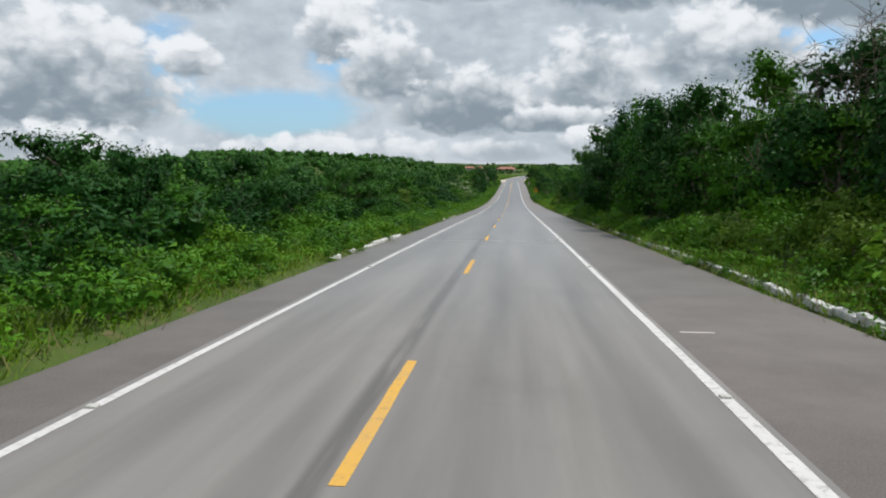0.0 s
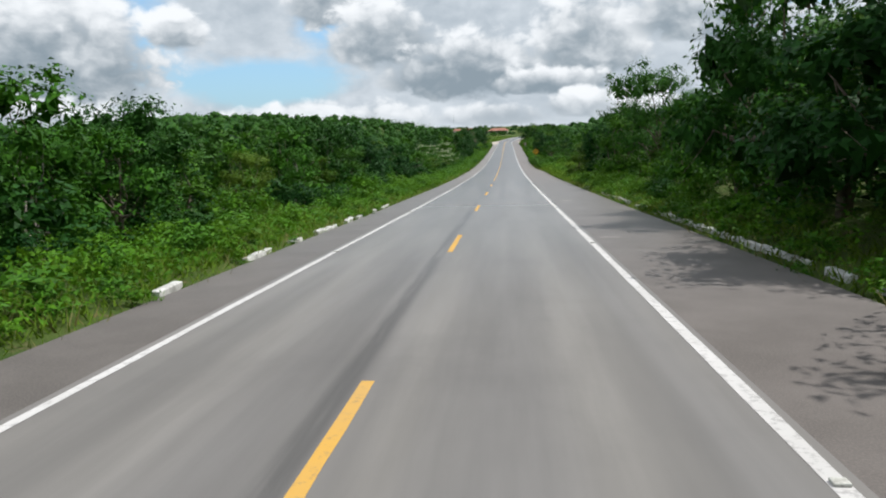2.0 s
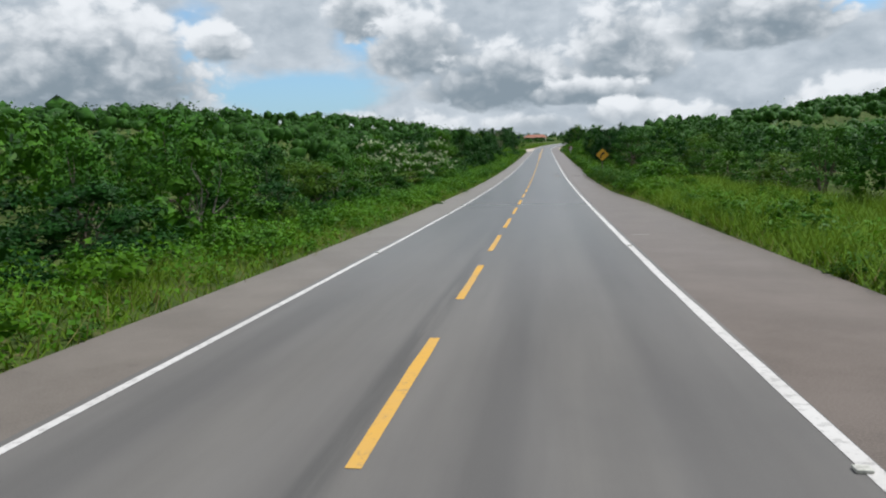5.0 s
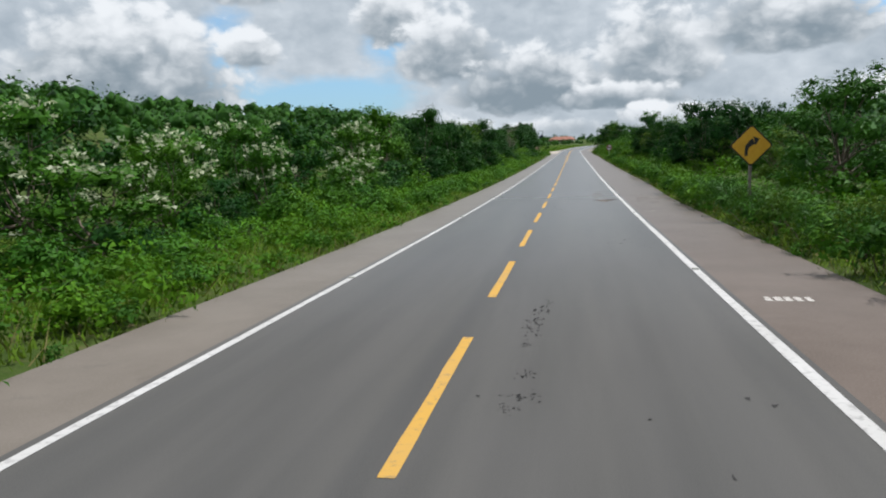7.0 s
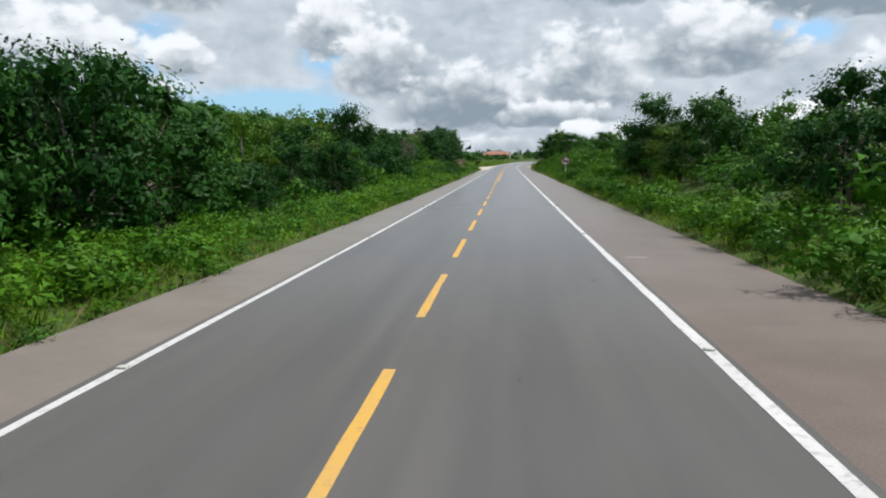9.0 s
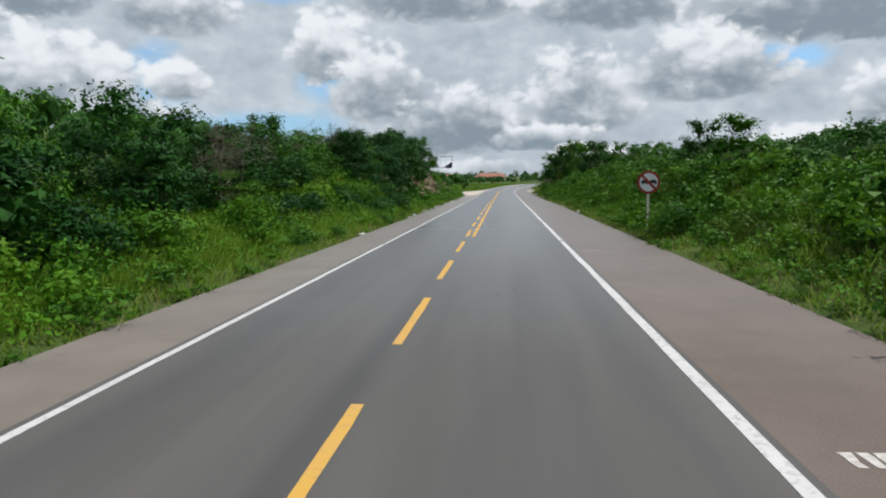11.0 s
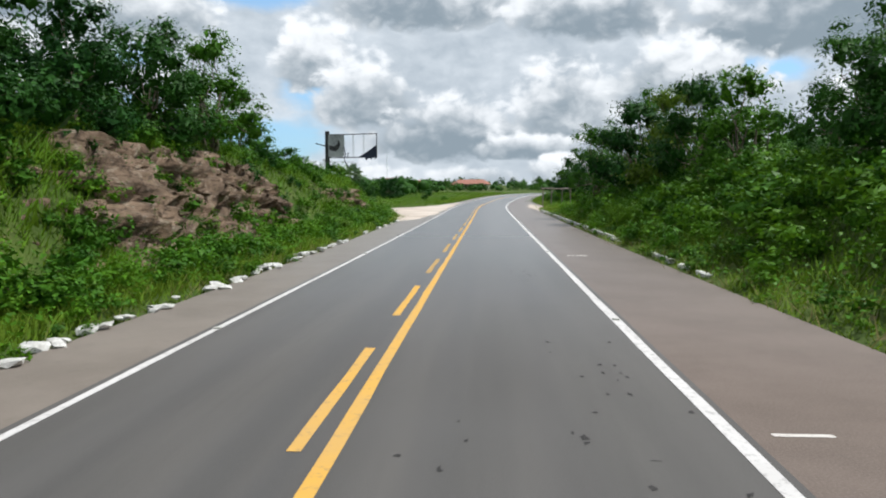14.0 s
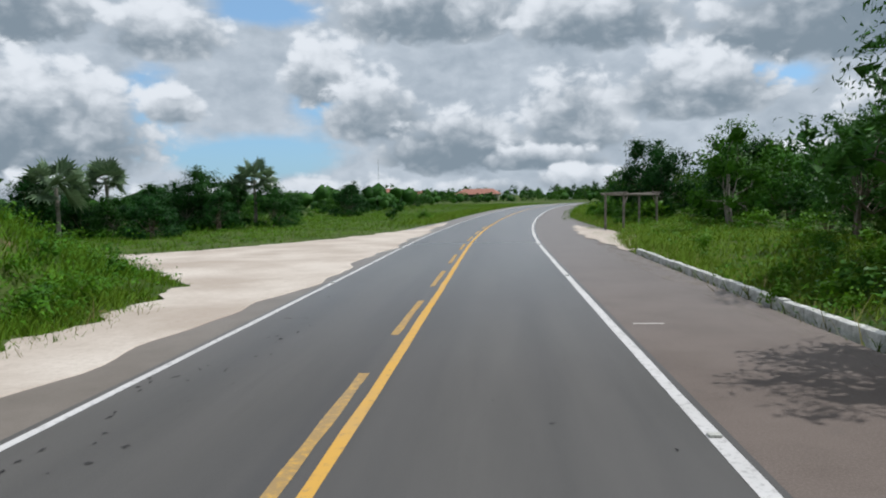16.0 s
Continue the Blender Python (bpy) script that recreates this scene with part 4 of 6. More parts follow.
    for s in np.arange(338, 410, 4.2):
        u = -g.uniform(13.4, 15.2)
        mass(medium[int(g.choice([0, 1, 1, 2]))], float(s), u, float(np.interp(s, TOP_L_S, TOP_L_H)) * g.uniform(.78, 1.0))
    for _ in range(34):
        mass(medium[int(g.choice([0, 1, 1, 2]))], g.uniform(488, 545), -g.uniform(34, 80), g.uniform(2.2, 3.8))
    # woods round the houses beyond the bend
    for _ in range(70):
        x, y = g.uniform(-120, 80), g.uniform(748, 800)
        s, u = along(x, y)
        if abs(float(u)) > 14:
            mass(coarse[int(g.integers(0, 3))], float(s), float(u), g.uniform(5.5, 8.5))
    for _ in range(150):
        x, y = g.uniform(-150, 70), g.uniform(700, 830)
        s, u = along(x, y)
        if y < 745 and -24 < x < 12 or abs(float(u)) < 14:
            continue
        mass(coarse[int(g.integers(0, 3))], float(s), float(u), g.uniform(3.5, 7.5) + (1.5 if y > 740 else -1.5))
    for _ in range(130):
        s = g.uniform(505, 690)
        mass(medium[int(g.choice([0, 1, 2]))] if s < 575 else coarse[int(g.integers(0, 3))], s, -g.uniform(26, 90), g.uniform(2.2, 4.4))
    for _ in range(70):
        mass(coarse[int(g.integers(0, 3))], g.uniform(500, 640), g.uniform(12, 60), g.uniform(3.5, 6.0))
    behind.done("thicket", "dense green scrub thicket behind the roadside trees", "thicket")
    bare = make_bare(31)
    for s, u, k in ((349, -12.6, .68), (344, -13.0, .66), (336, -13.2, .62), (317, -10.8, .7), (322, -11.4, .72), (29, 14.6, 1.5)):
        tagged(copy_thing(bare, stand(bare, s, u, k, g.uniform(0, 360))), "grey leafless thorny shrub with fine twigs", "shrub", "bare shrubs")
    for o in (*fine, *medium, *coarse, bloom, full, bare):
        hide_away(o)


def build_bushes():
    g = np.random.default_rng(22)
    kinds = [(make_bush(41, M["bright"]), "low bright green leafy bush on the verge"), (make_bush(42, M["leaf"]), "rounded green bush on the verge"),
             (make_bush(43, M["feather"], 2.0, 2.8, 6, 330, .12, .35), "feathery grey-green bush beside the shoulder"),
             (make_bush(44, M["olive"]), "olive-yellow bush on the verge"), (make_bush(45, M["deep"], 2.0, 2.8), "dark green bush on the verge"),
             (make_bush(46, M["bright"], 2.0, 3.0, 6, 190, .18, .8), "large-leaved light green vine-covered bush")]
    loose = [make_bush(51, M["bright"], 2.0, 2.8, 4, 70, .22, .7), make_bush(52, M["leaf"], 2.0, 3.0, 4, 70, .22, .7), make_bush(53, M["deep"], 2.0, 3.0, 4, 70, .22, .7)]
    under = Thicket()

    def put(k, s, u, high, wide=1.0):
        ob, label = kinds[k]
        tagged(copy_thing(ob, stand(ob, s, u, high / 2.0, g.uniform(0, 360), .12, wide)), label, "bush", "verge bushes")

    def fill(k, s, u, high, wide=1.2):
        under.add(loose[k], stand(loose[k], s, u, high / 2.0, g.uniform(0, 360), .12, wide))

    for side in (-1, 1):
        s = 8.0
        while s < 500:
            if side < 0:
                if not 426 < s < 496:
                    rock = 350 < s < 426
                    low = rock or 115 < s < 192 or 228 < s < 300
                    put(int(g.choice([0, 1, 1, 4, 5, 0] if 185 < s < 300 else [0, 1, 1, 4, 5, 4])), s, -g.uniform(8.4, 9.8), g.uniform(.7, 1.2) if low else g.uniform(1.0, 2.1), 1.2)
                    for _ in range(1 if s < 352 else 2):
                        if not rock and (s < 296 or g.random() < .35):
                            fill(int(g.choice([2, 2, 1])) if s < 228 else int(g.choice([0, 1, 2])), s + g.uniform(-1.6, 1.6), -g.uniform(9.8, 12.6), g.uniform(1.2, 2.4))
                    if 352 < s < 430:
                        fill(int(g.choice([0, 0, 1])), s + g.uniform(-1.6, 1.6), -g.uniform(13.0, 16.0), g.uniform(.9, 1.9))
            else:
                edge = float(np.interp(s, RIGHT_S, RIGHT_U))
                if not 438 < s < 478:
                    if 180 < s < 215:
                        put(int(g.choice([2, 2, 3, 2])), s, edge + g.uniform(.7, 1.1), g.uniform(1.1, 1.6), 1.0)
                        put(2, s + 1.6, edge + g.uniform(1.0, 1.6), g.uniform(1.2, 1.7), 1.0)
                    elif 128 < s < 180:
                        put(int(g.choice([0, 2, 1])), s, edge + g.uniform(1.0, 4.5), g.uniform(.5, .9), 1.2)
                    elif s < 36:
                        put(int(g.choice([5, 5, 3, 0])), s, edge + g.uniform(1.5, 2.4), g.uniform(1.2, 2.0), 1.1)
                    else:
                        put(int(g.choice([0, 1, 4, 3, 5] if s < 88 else [0, 1, 0, 3, 5])), s, edge + g.uniform(1.8, 3.4), g.uniform(.8, 1.5), 1.1)
                    for _ in range(0 if 128 < s < 184 else 1 if s < 296 else 2):
                        fill(int(g.choice([0, 1, 1, 2] if s < 88 else [0, 0, 1, 1])), s + g.uniform(-1.6, 1.6), edge + g.uniform(3.0, 6.0), g.uniform(1.2, 2.2))
                elif s > 452:
                    fill(int(g.choice([0, 0, 1])), s, edge + g.uniform(6.5, 9), g.uniform(1.0, 1.7))
            s += 3.4 * g.uniform(.8, 1.25)
    for _ in range(95):
        s = g.uniform(298, 440)
        u = -g.uniform(11.0, 15.0) if s < 354 else -g.uniform(12.0, 16.5)
        fill(int(g.choice([0, 1, 1, 2])), s, u, g.uniform(.8, 1.9), 1.3)
    for _ in range(34):
        s = g.uniform(356, 426)
        fill(int(g.choice([0, 1, 2])), s, -g.uniform(8.8, 11.4), g.uniform(.7, 1.3), 1.1)
    for _ in range(12):
        s = g.uniform(426, 440)
        fill(int(g.choice([0, 0, 1])), s, -g.uniform(9.5, 18), g.uniform(.5, .9), 1.2)
    for _ in range(60):
        s = g.uniform(354, 424)
        fill(int(g.choice([0, 1])), s, -g.uniform(7.4, 8.8), g.uniform(.6, 1.1), 1.3)
    for _ in range(110):
        s = g.uniform(300, 436)
        fill(int(g.choice([0, 0, 1])), s, g.uniform(9.0, 14.0), g.uniform(.9, 2.0), 1.3)
    for _ in range(90):
        s, u = g.uniform(466, 540), -g.uniform(22, 60)
        fill(int(g.choice([0, 1, 2])), s, u, g.uniform(.5, 1.5), 1.4)
    low = [make_bush(54, M["bright"], 2.0, 2.6, 4, 120, .22, .6), make_bush(55, M["leaf"], 2.0, 2.6, 4, 120, .22, .6), make_bush(56, M["olive"], 2.0, 2.6, 4, 120, .22, .6)]

    def shrub(s, u, high):
        ob = low[int(g.choice([0, 0, 1, 1, 1, 2]))]
        under.add(ob, stand(ob, s, u, high / 2.0, g.uniform(0, 360), .1, g.uniform(1.0, 1.5)))

    for _ in range(170):
        s = g.uniform(296, 426)
        shrub(s, -g.uniform(7.0, 11.5 if s < 356 else 9.4), g.uniform(.6, 1.5))
    for _ in range(220):
        shrub(g.uniform(4, 300), -g.uniform(6.5, 9.6), g.uniform(.45, 1.2))
    for _ in range(150):
        s = g.uniform(4, 430)
        shrub(s, float(np.interp(s, RIGHT_S, RIGHT_U)) + g.uniform(.7, 3.0), g.uniform(.4, 1.1))
    for _ in range(110):
        shrub(g.uniform(300, 436), g.uniform(9.0, 14), g.uniform(.8, 1.7))
    for _ in range(60):
        s = g.uniform(354, 430)
        shrub(s, -g.uniform(11, 13.5), g.uniform(.4, .9))
    for _ in range(12):
        s = g.uniform(428, 438)
        shrub(s, -g.uniform(10, 15), g.uniform(.4, .8))
    # weedy mounds that lean over the edge of the shoulders
    mound = [make_bush(57, M["bright"], 2.0, 3.4, 3, 62, .29, .6, core=8), make_bush(58, M["leaf"], 2.0, 3.4, 3, 62, .29, .6, core=8), make_bush(59, M["feather"], 2.0, 3.4, 3, 62, .29, .5, core=8)]
    for side, count in ((-1, 430), (1, 360)):
        for _ in range(count):
            s = g.uniform(4, 436 if side > 0 else 424)
            edge = float(np.interp(s, RIGHT_S, RIGHT_U) if side > 0 else -np.interp(s, LEFT_S, LEFT_U))
            out = .2 + 1.6 * g.random() ** 1.5
            ob = mound[int(g.choice([0, 0, 0, 1, 1, 2]))]
            high = (.25 + .38 * out) * g.uniform(.6, 1.25)
            under.add(ob, stand(ob, s, side * (edge + out), high / 2.0, g.uniform(0, 360), .06, g.uniform(1.1, 1.7)))
    # a low hedge of weeds right at the edge where the shoulder narrows, and over the grassy corners
    for s0, s1, side, count, near, far, lo, hi in ((178, 300, 1, 110, .3, 1.6, .6, 1.25), (186, 300, -1, 100, .2, 2.6, .45, .95), (4, 40, -1, 34, .5, 3.2, .5, 1.2), (434, 480, 1, 60, 1.2, 9.0, .35, .85), (424, 443, -1, 60, 1.6, 14, .35, .8), (128, 186, 1, 40, .8, 5.5, .4, .9)):
        for _ in range(count):
            s = g.uniform(s0, s1)
            if side > 0 and 452 < s < 474:
                continue
            edge = float(np.interp(s, RIGHT_S, RIGHT_U) if side > 0 else -np.interp(s, LEFT_S, LEFT_U))
            out = g.uniform(near, far)
            if side < 0 and s > 424 and edge + out < -float(yard_edge(s)) + .8:
                continue
            ob = mound[int(g.choice([0, 0, 1, 1, 2]))]
            under.add(ob, stand(ob, s, side * (edge + out), g.uniform(lo, hi) / 2.0, g.uniform(0, 360), .06, g.uniform(.9, 1.3)))
    for ob in mound:
        hide_away(ob)
    # bright bushes on the right bank, and round the foot of the sign post
    for _ in range(90):
        s = g.uniform(325, 436)
        ob = low[0]
        under.add(ob, stand(ob, s, g.uniform(8.6, 11.4), g.uniform(.4, .8), g.uniform(0, 360), .1, g.uniform(1.0, 1.5)))
    for s, u, high in ((318.6, 7.75, 1.0), (317.6, 8.3, 1.25), (319.0, 8.5, 1.4), (316.6, 7.9, .9), (320.8, 7.9, 1.3)):
        shrub(s, u, high)
    # bushes along the top and the near end of the rock cutting
    for s in np.arange(355, 396, 2.2):
        fill(2, float(s), -g.uniform(11.3, 12.4), g.uniform(1.2, 2.1), 1.2)
    # sunlit bushes at the start of the right verge, dark ones before the cutting
    for s, u, high in ((9, 9.6, 1.7), (12, 10.4, 2.2), (14, 9.2, 1.5), (16.5, 10.6, 2.5), (19, 9.6, 1.9), (22, 10.8, 2.4), (25, 9.8, 1.8), (28, 11.0, 2.2), (31, 9.6, 1.6)):
        put(int(g.choice([5, 0, 3, 5])), s, u, high, 1.15)
    for _ in range(46):
        fill(int(g.choice([0, 1, 1])), g.uniform(374, 394), -g.uniform(8.8, 12.2), g.uniform(.45, 1.0), 1.3)
    for _ in range(40):
        fill(int(g.choice([0, 1, 1])), g.uniform(400, 426), -g.uniform(8.4, 13.0), g.uniform(.45, 1.0), 1.3)
    for s, u, high in ((318.2, 7.9, 1.3), (317.0, 8.3, 1.5), (319.0, 8.6, 1.5)):
        put(int(g.choice([0, 1])), s, u, high, 1.0)
    for _ in range(18):
        put(int(g.choice([4, 1, 4])), g.uniform(333, 357), -g.uniform(7.2, 9.8), g.uniform(.9, 1.7), 1.1)
    for _ in range(16):
        put(int(g.choice([2, 2, 3])), g.uniform(184, 214), 6.1 + g.uniform(.8, 2.2), g.uniform(1.1, 1.7), 1.0)
    for _ in range(34):
        fill(int(g.choice([0, 1, 1, 2])), g.uniform(354, 404), -g.uniform(9.9, 11.4), g.uniform(.5, 1.2), 1.3)
    for _ in range(16):
        fill(int(g.choice([1, 2])), g.uniform(350, 367), -g.uniform(8.0, 10.5), g.uniform(1.3, 2.3), 1.1)
    for ob in low:
        hide_away(ob)
    under.done("undergrowth", "tangled green undergrowth filling the roadside thicket", "undergrowth")
    for ob, _ in kinds:
        hide_away(ob)
    for ob in loose:
        hide_away(ob)


def lumps(x, y, k=1.0):
    """Soft uneven mounds between 0 and 1."""
    x, y = x * k, y * k
    w = np.sin(x * 1.1 + 2.1 * np.sin(y * .37)) * np.sin(y * .83 + 1.7 * np.sin(x * .51)) + .6 * np.sin(x * 2.3 + y * 1.7) * np.sin(y * 2.1 - x * .9 + 1)
    return np.clip(.5 + .36 * w, 0, 1)


def blades(s, u, high, wide, mat_name, name, label, g):
    """Grass blades at stations s and offsets u."""
    x, y = place(s, u)
    z = ground_z(x, y) - .04
    n = len(s)
    a, b = g.uniform(0, 6.28, n), g.uniform(0, 6.28, n)
    lean = g.uniform(.2, 1.1, n) * high
    w = wide * g.uniform(.6, 1.4, n)
    foot = np.stack([x, y, z], 1)
    side = np.stack([np.cos(a) * w, np.sin(a) * w, np.zeros(n)], 1)
    tip = foot + np.stack([np.cos(b) * lean, np.sin(b) * lean, high], 1)
    soft = unit(np.stack([np.cos(b) * .35, np.sin(b) * .35, np.ones(n)], 1) + g.normal(size=(n, 3)) * .22)
    tri = np.stack([foot - side, foot + side, tip], 1)
    back = (np.cross(tri[:, 1] - tri[:, 0], tri[:, 2] - tri[:, 0]) * soft).sum(1) < 0
    tri[back] = tri[back][:, ::-1]
    me = mesh_data(name, tri.reshape(-1, 3), np.arange(n * 3).reshape(-1, 3), M[mat_name], soft=np.repeat(soft, 3, axis=0))
    tagged(new(name, me), label, "grass", kind="stuff")


def build_grass():
    """Verge grass and weeds as sheets of blades and leaves."""
    g = np.random.default_rng(23)

    # along the road edges: a low fringe that grows taller away from the asphalt
    for side, count, name in ((-1, 130000, "verge_grass"), (1, 90000, "verge_grass")):
        s = g.uniform(2, 560, count)
        edge = np.interp(s, LEFT_S, LEFT_U) if side < 0 else np.interp(s, RIGHT_S, RIGHT_U)
        reach = (3.6 if side < 0 else 2.6) + .5 * np.sin(s * .21)
        out = reach * g.random(count) ** 1.15 - .34 + .18 * np.sin(s * .9) * np.sin(s * .37 + 1)
        u = edge + side * out
        keep = ~((s > 436) & (s < 486)) if side < 0 else ~((s > 452) & (s < 472) & (out < 1.5))
        s, u, out = s[keep], u[keep], np.clip(out[keep] + .2, .02, 3)
        high = (.13 + .17 * np.minimum(out, 1.8)) * (.45 + 1.0 * lumps(s, u)) * g.uniform(.5, 1.25, len(s))
        blades(s, u, high, .022, "turf", name, "lush uneven green grass along the road edge", g)
    # tall grass over the banks, the corners and behind the yard
    for s0, s1, u0, u1, n, h in ((296, 358, -13, -6.8, 42000, .85), (354, 442, -9.2, -6.2, 24000, .45), (354, 442, -17, -9.6, 30000, .6), (424, 450, -30, -6.4, 46000, .62), (298, 440, 8.4, 15, 36000, .55),
                                 (436, 505, 7.4, 17, 42000, .36), (446, 520, -44, -5.6, 50000, .32), (500, 600, -40, -5.4, 26000, .4), (490, 600, 6.4, 16, 12000, .6), (126, 192, 7.2, 14, 30000, .8), (374, 396, -12.5, -8.6, 12000, .5)):
        s, u = g.uniform(s0, s1, n), g.uniform(u0, u1, n)
        if u1 < 0 and s1 > 424:
            keep = (s < 424) | (u < yard_edge(s) - .05)
            s, u = s[keep], u[keep]
        high = h * (.35 + .85 * lumps(s, u, .8)) * g.uniform(.5, 1.25, len(s))
        if u1 < 0 and s1 > 424:
            gap = np.where((s > 424) & (s < 492), yard_edge(s) - u, 3)
            high = high * np.clip(.25 + gap * .45, .25, 1)
        blades(s, u, high, .027 if s1 < 480 else .032, "turf", "tall_grass", "tall soft green grass over the roadside bank", g)
    s = g.uniform(2, 500, 7000)
    left = g.random(7000) < .5
    u = np.where(left, np.interp(s, LEFT_S, LEFT_U) - np.abs(g.normal(size=7000)) * .9, np.interp(s, RIGHT_S, RIGHT_U) + np.abs(g.normal(size=7000)) * .7)
    keep = ~(left & (s > 436) & (s < 492))
    blades(s[keep], u[keep], g.uniform(.25, .6, keep.sum()), .016, "dry", "straw_grass", "scattered straw-coloured grass stalks on the verge", g)
    # broad-leaved weeds in patches between the grass
    vs, ns = [], []
    for s0, s1, u0, u1, n in ((4, 300, -9.2, -5.7, 90000), (4, 300, 7.6, 10.0, 44000), (296, 358, -16, -6.4, 34000), (356, 442, -9.0, -6.2, 18000), (356, 442, -19, -11.6, 12000), (430, 448, -30, -6.8, 14000), (300, 440, 7.4, 15, 36000), (436, 500, 8.4, 17, 6000), (446, 520, -44, -8, 9000)):
        s, u = g.uniform(s0, s1, n), g.uniform(u0, u1, n)
        keep = g.random(n) < np.clip(lumps(s + 7, u * 1.4, .9) * 2.6 - .5, .05, 1)
        if u1 < 0 and s1 > 424:
            keep &= (s < 424) | (u < yard_edge(s) - .3)
        s, u = s[keep], u[keep]
        x, y = place(s, u)
        edge = np.where(u < 0, np.interp(s, LEFT_S, LEFT_U) - u, u - np.interp(s, RIGHT_S, RIGHT_U))
        z = ground_z(x, y) + g.random(len(s)) ** .6 * np.clip(.1 + .42 * edge, .1, .8) * (.4 + .9 * lumps(s + 7, u * 1.4, .9))
        vs.append(np.stack([x, y, z], 1))
        ns.append(g.normal(size=(len(s), 3)) * .6 + np.array([0, 0, 1.0]))
    ups = np.concatenate(ns)
    v, q, soft = leaves(np.concatenate(vs), ups, .13, .7, g, unit(ups * .5 + np.array([0, 0, .6])))
    tagged(new("verge_weeds", mesh_data("verge_weeds", v, q, M["bright"], soft=soft)), "bright green broad-leaved weeds among the verge grass", "weeds", kind="stuff")


def build_far_woods():
    """Scrub to the horizon, beyond the single trees: many round crowns of small tufts."""
    g = np.random.default_rng(24)
    pts, nrm, out, size, bodies, faces, soft_b = [], [], [], [], [], [], []
    bv, bf = BALL

    def crown(s, u, wide):
        x, y = (float(v) for v in place(s, u))
        base = gz(x, y)
        for _ in range(3):
            r = wide * g.uniform(.6, 1.05)
            close = abs(u) < 70 and s < 460
            many = 32 if close else 9
            c = np.array([x + g.normal() * wide * .7, y + g.normal() * wide * .7, base + wide * g.uniform(.75, 1.45)])
            p, n, d = clump_points(c, r, many, g, .8)
            pts.append(p)
            nrm.append(n)
            out.append(d + np.array([0, 0, .12]))
            size.append(np.full(many, r * .27 if close else min(r * .42, .9)))
            faces.append(bf + len(bodies) * len(bv))
            bodies.append(c + bv * (r * (.6 if close else .78) * g.uniform(.65, 1.25, len(bv)))[:, None])
            soft_b.append(unit(bv + g.normal(size=bv.shape) * .4))

    def open_land(s, u):
        x, y = (float(v) for v in place(s, u))
        return abs(u) < 26 and s > 480 or (-60 < u < 0 and 436 < s < 545) or (-24 < x < 12 and 640 < y < 745) or (u > TURN_R - 60 and s > TURN_AT)

    for _ in range(2300):
        s, u = g.uniform(0, 560), g.choice([-1, 1], p=[.6, .4]) * (31 + 130 * g.random() ** 1.4)
        if not open_land(s, u):
            crown(s, u, g.uniform(1.6, 2.6))
    for _ in range(1900):
        s, u = 500 + 1500 * g.random() ** 1.8, g.uniform(-1, 1) * 620 * g.random() ** .7
        if not open_land(s, u):
            crown(s, u, g.uniform(2.2, 4.0) if s > 770 or u > 0 else g.uniform(1.0, 1.6) if s < 650 else g.uniform(1.7, 2.5))
    v, q, soft = leaves(np.concatenate(pts), np.concatenate(nrm), np.concatenate(size), .75, g, unit(np.concatenate(out)))
    count = len(bodies) * len(bv)
    me = mesh_data("far_woods", np.concatenate(bodies + [v]), np.concatenate(faces + [q + count]), M["canopy"], soft=np.concatenate(soft_b + [soft]))
    tagged(new("far_woods", me), "distant low green scrub woodland", "woodland", kind="stuff")


build_far_woods()
build_trees()
build_bushes()
build_grass()


# ---- built things ----
def up_box(bm, x0, x1, y0, y1, z0, z1, bevel=0.0):
    box(bm, (x1 - x0, y1 - y0, z1 - z0), Matrix.Translation(((x0 + x1) / 2, (y0 + y1) / 2, (z0 + z1) / 2)), bevel)


def slab(bm, points, depth, m):
    """A flat shape in x and z, thickened along y, placed by m."""
    front = [bm.verts.new(m @ Vector((x, 0, z))) for x, z in points]
    back = [bm.verts.new(m @ Vector((x, depth, z))) for x, z in points]
    n = len(points)
    bm.faces.new(front)
    bm.faces.new(back[::-1])
    for i in range(n):
        bm.faces.new((front[i], back[i], back[(i + 1) % n], front[(i + 1) % n]))
    bmesh.ops.recalc_face_normals(bm, faces=bm.faces[:])


def rod(bm, a, b, radius, sides=8):
    a, b = Vector(a), Vector(b)
    m = Matrix.Translation((a + b) / 2) @ (b - a).to_track_quat("Z", "Y").to_matrix().to_4x4()
    bmesh.ops.create_cone(bm, cap_ends=True, segments=sides, radius1=radius, radius2=radius, depth=(b - a).length, matrix=m)


def ring(radius, count=36):
    return [(radius * math.cos(2 * math.pi * k / count), radius * math.sin(2 * math.pi * k / count)) for k in range(count)]


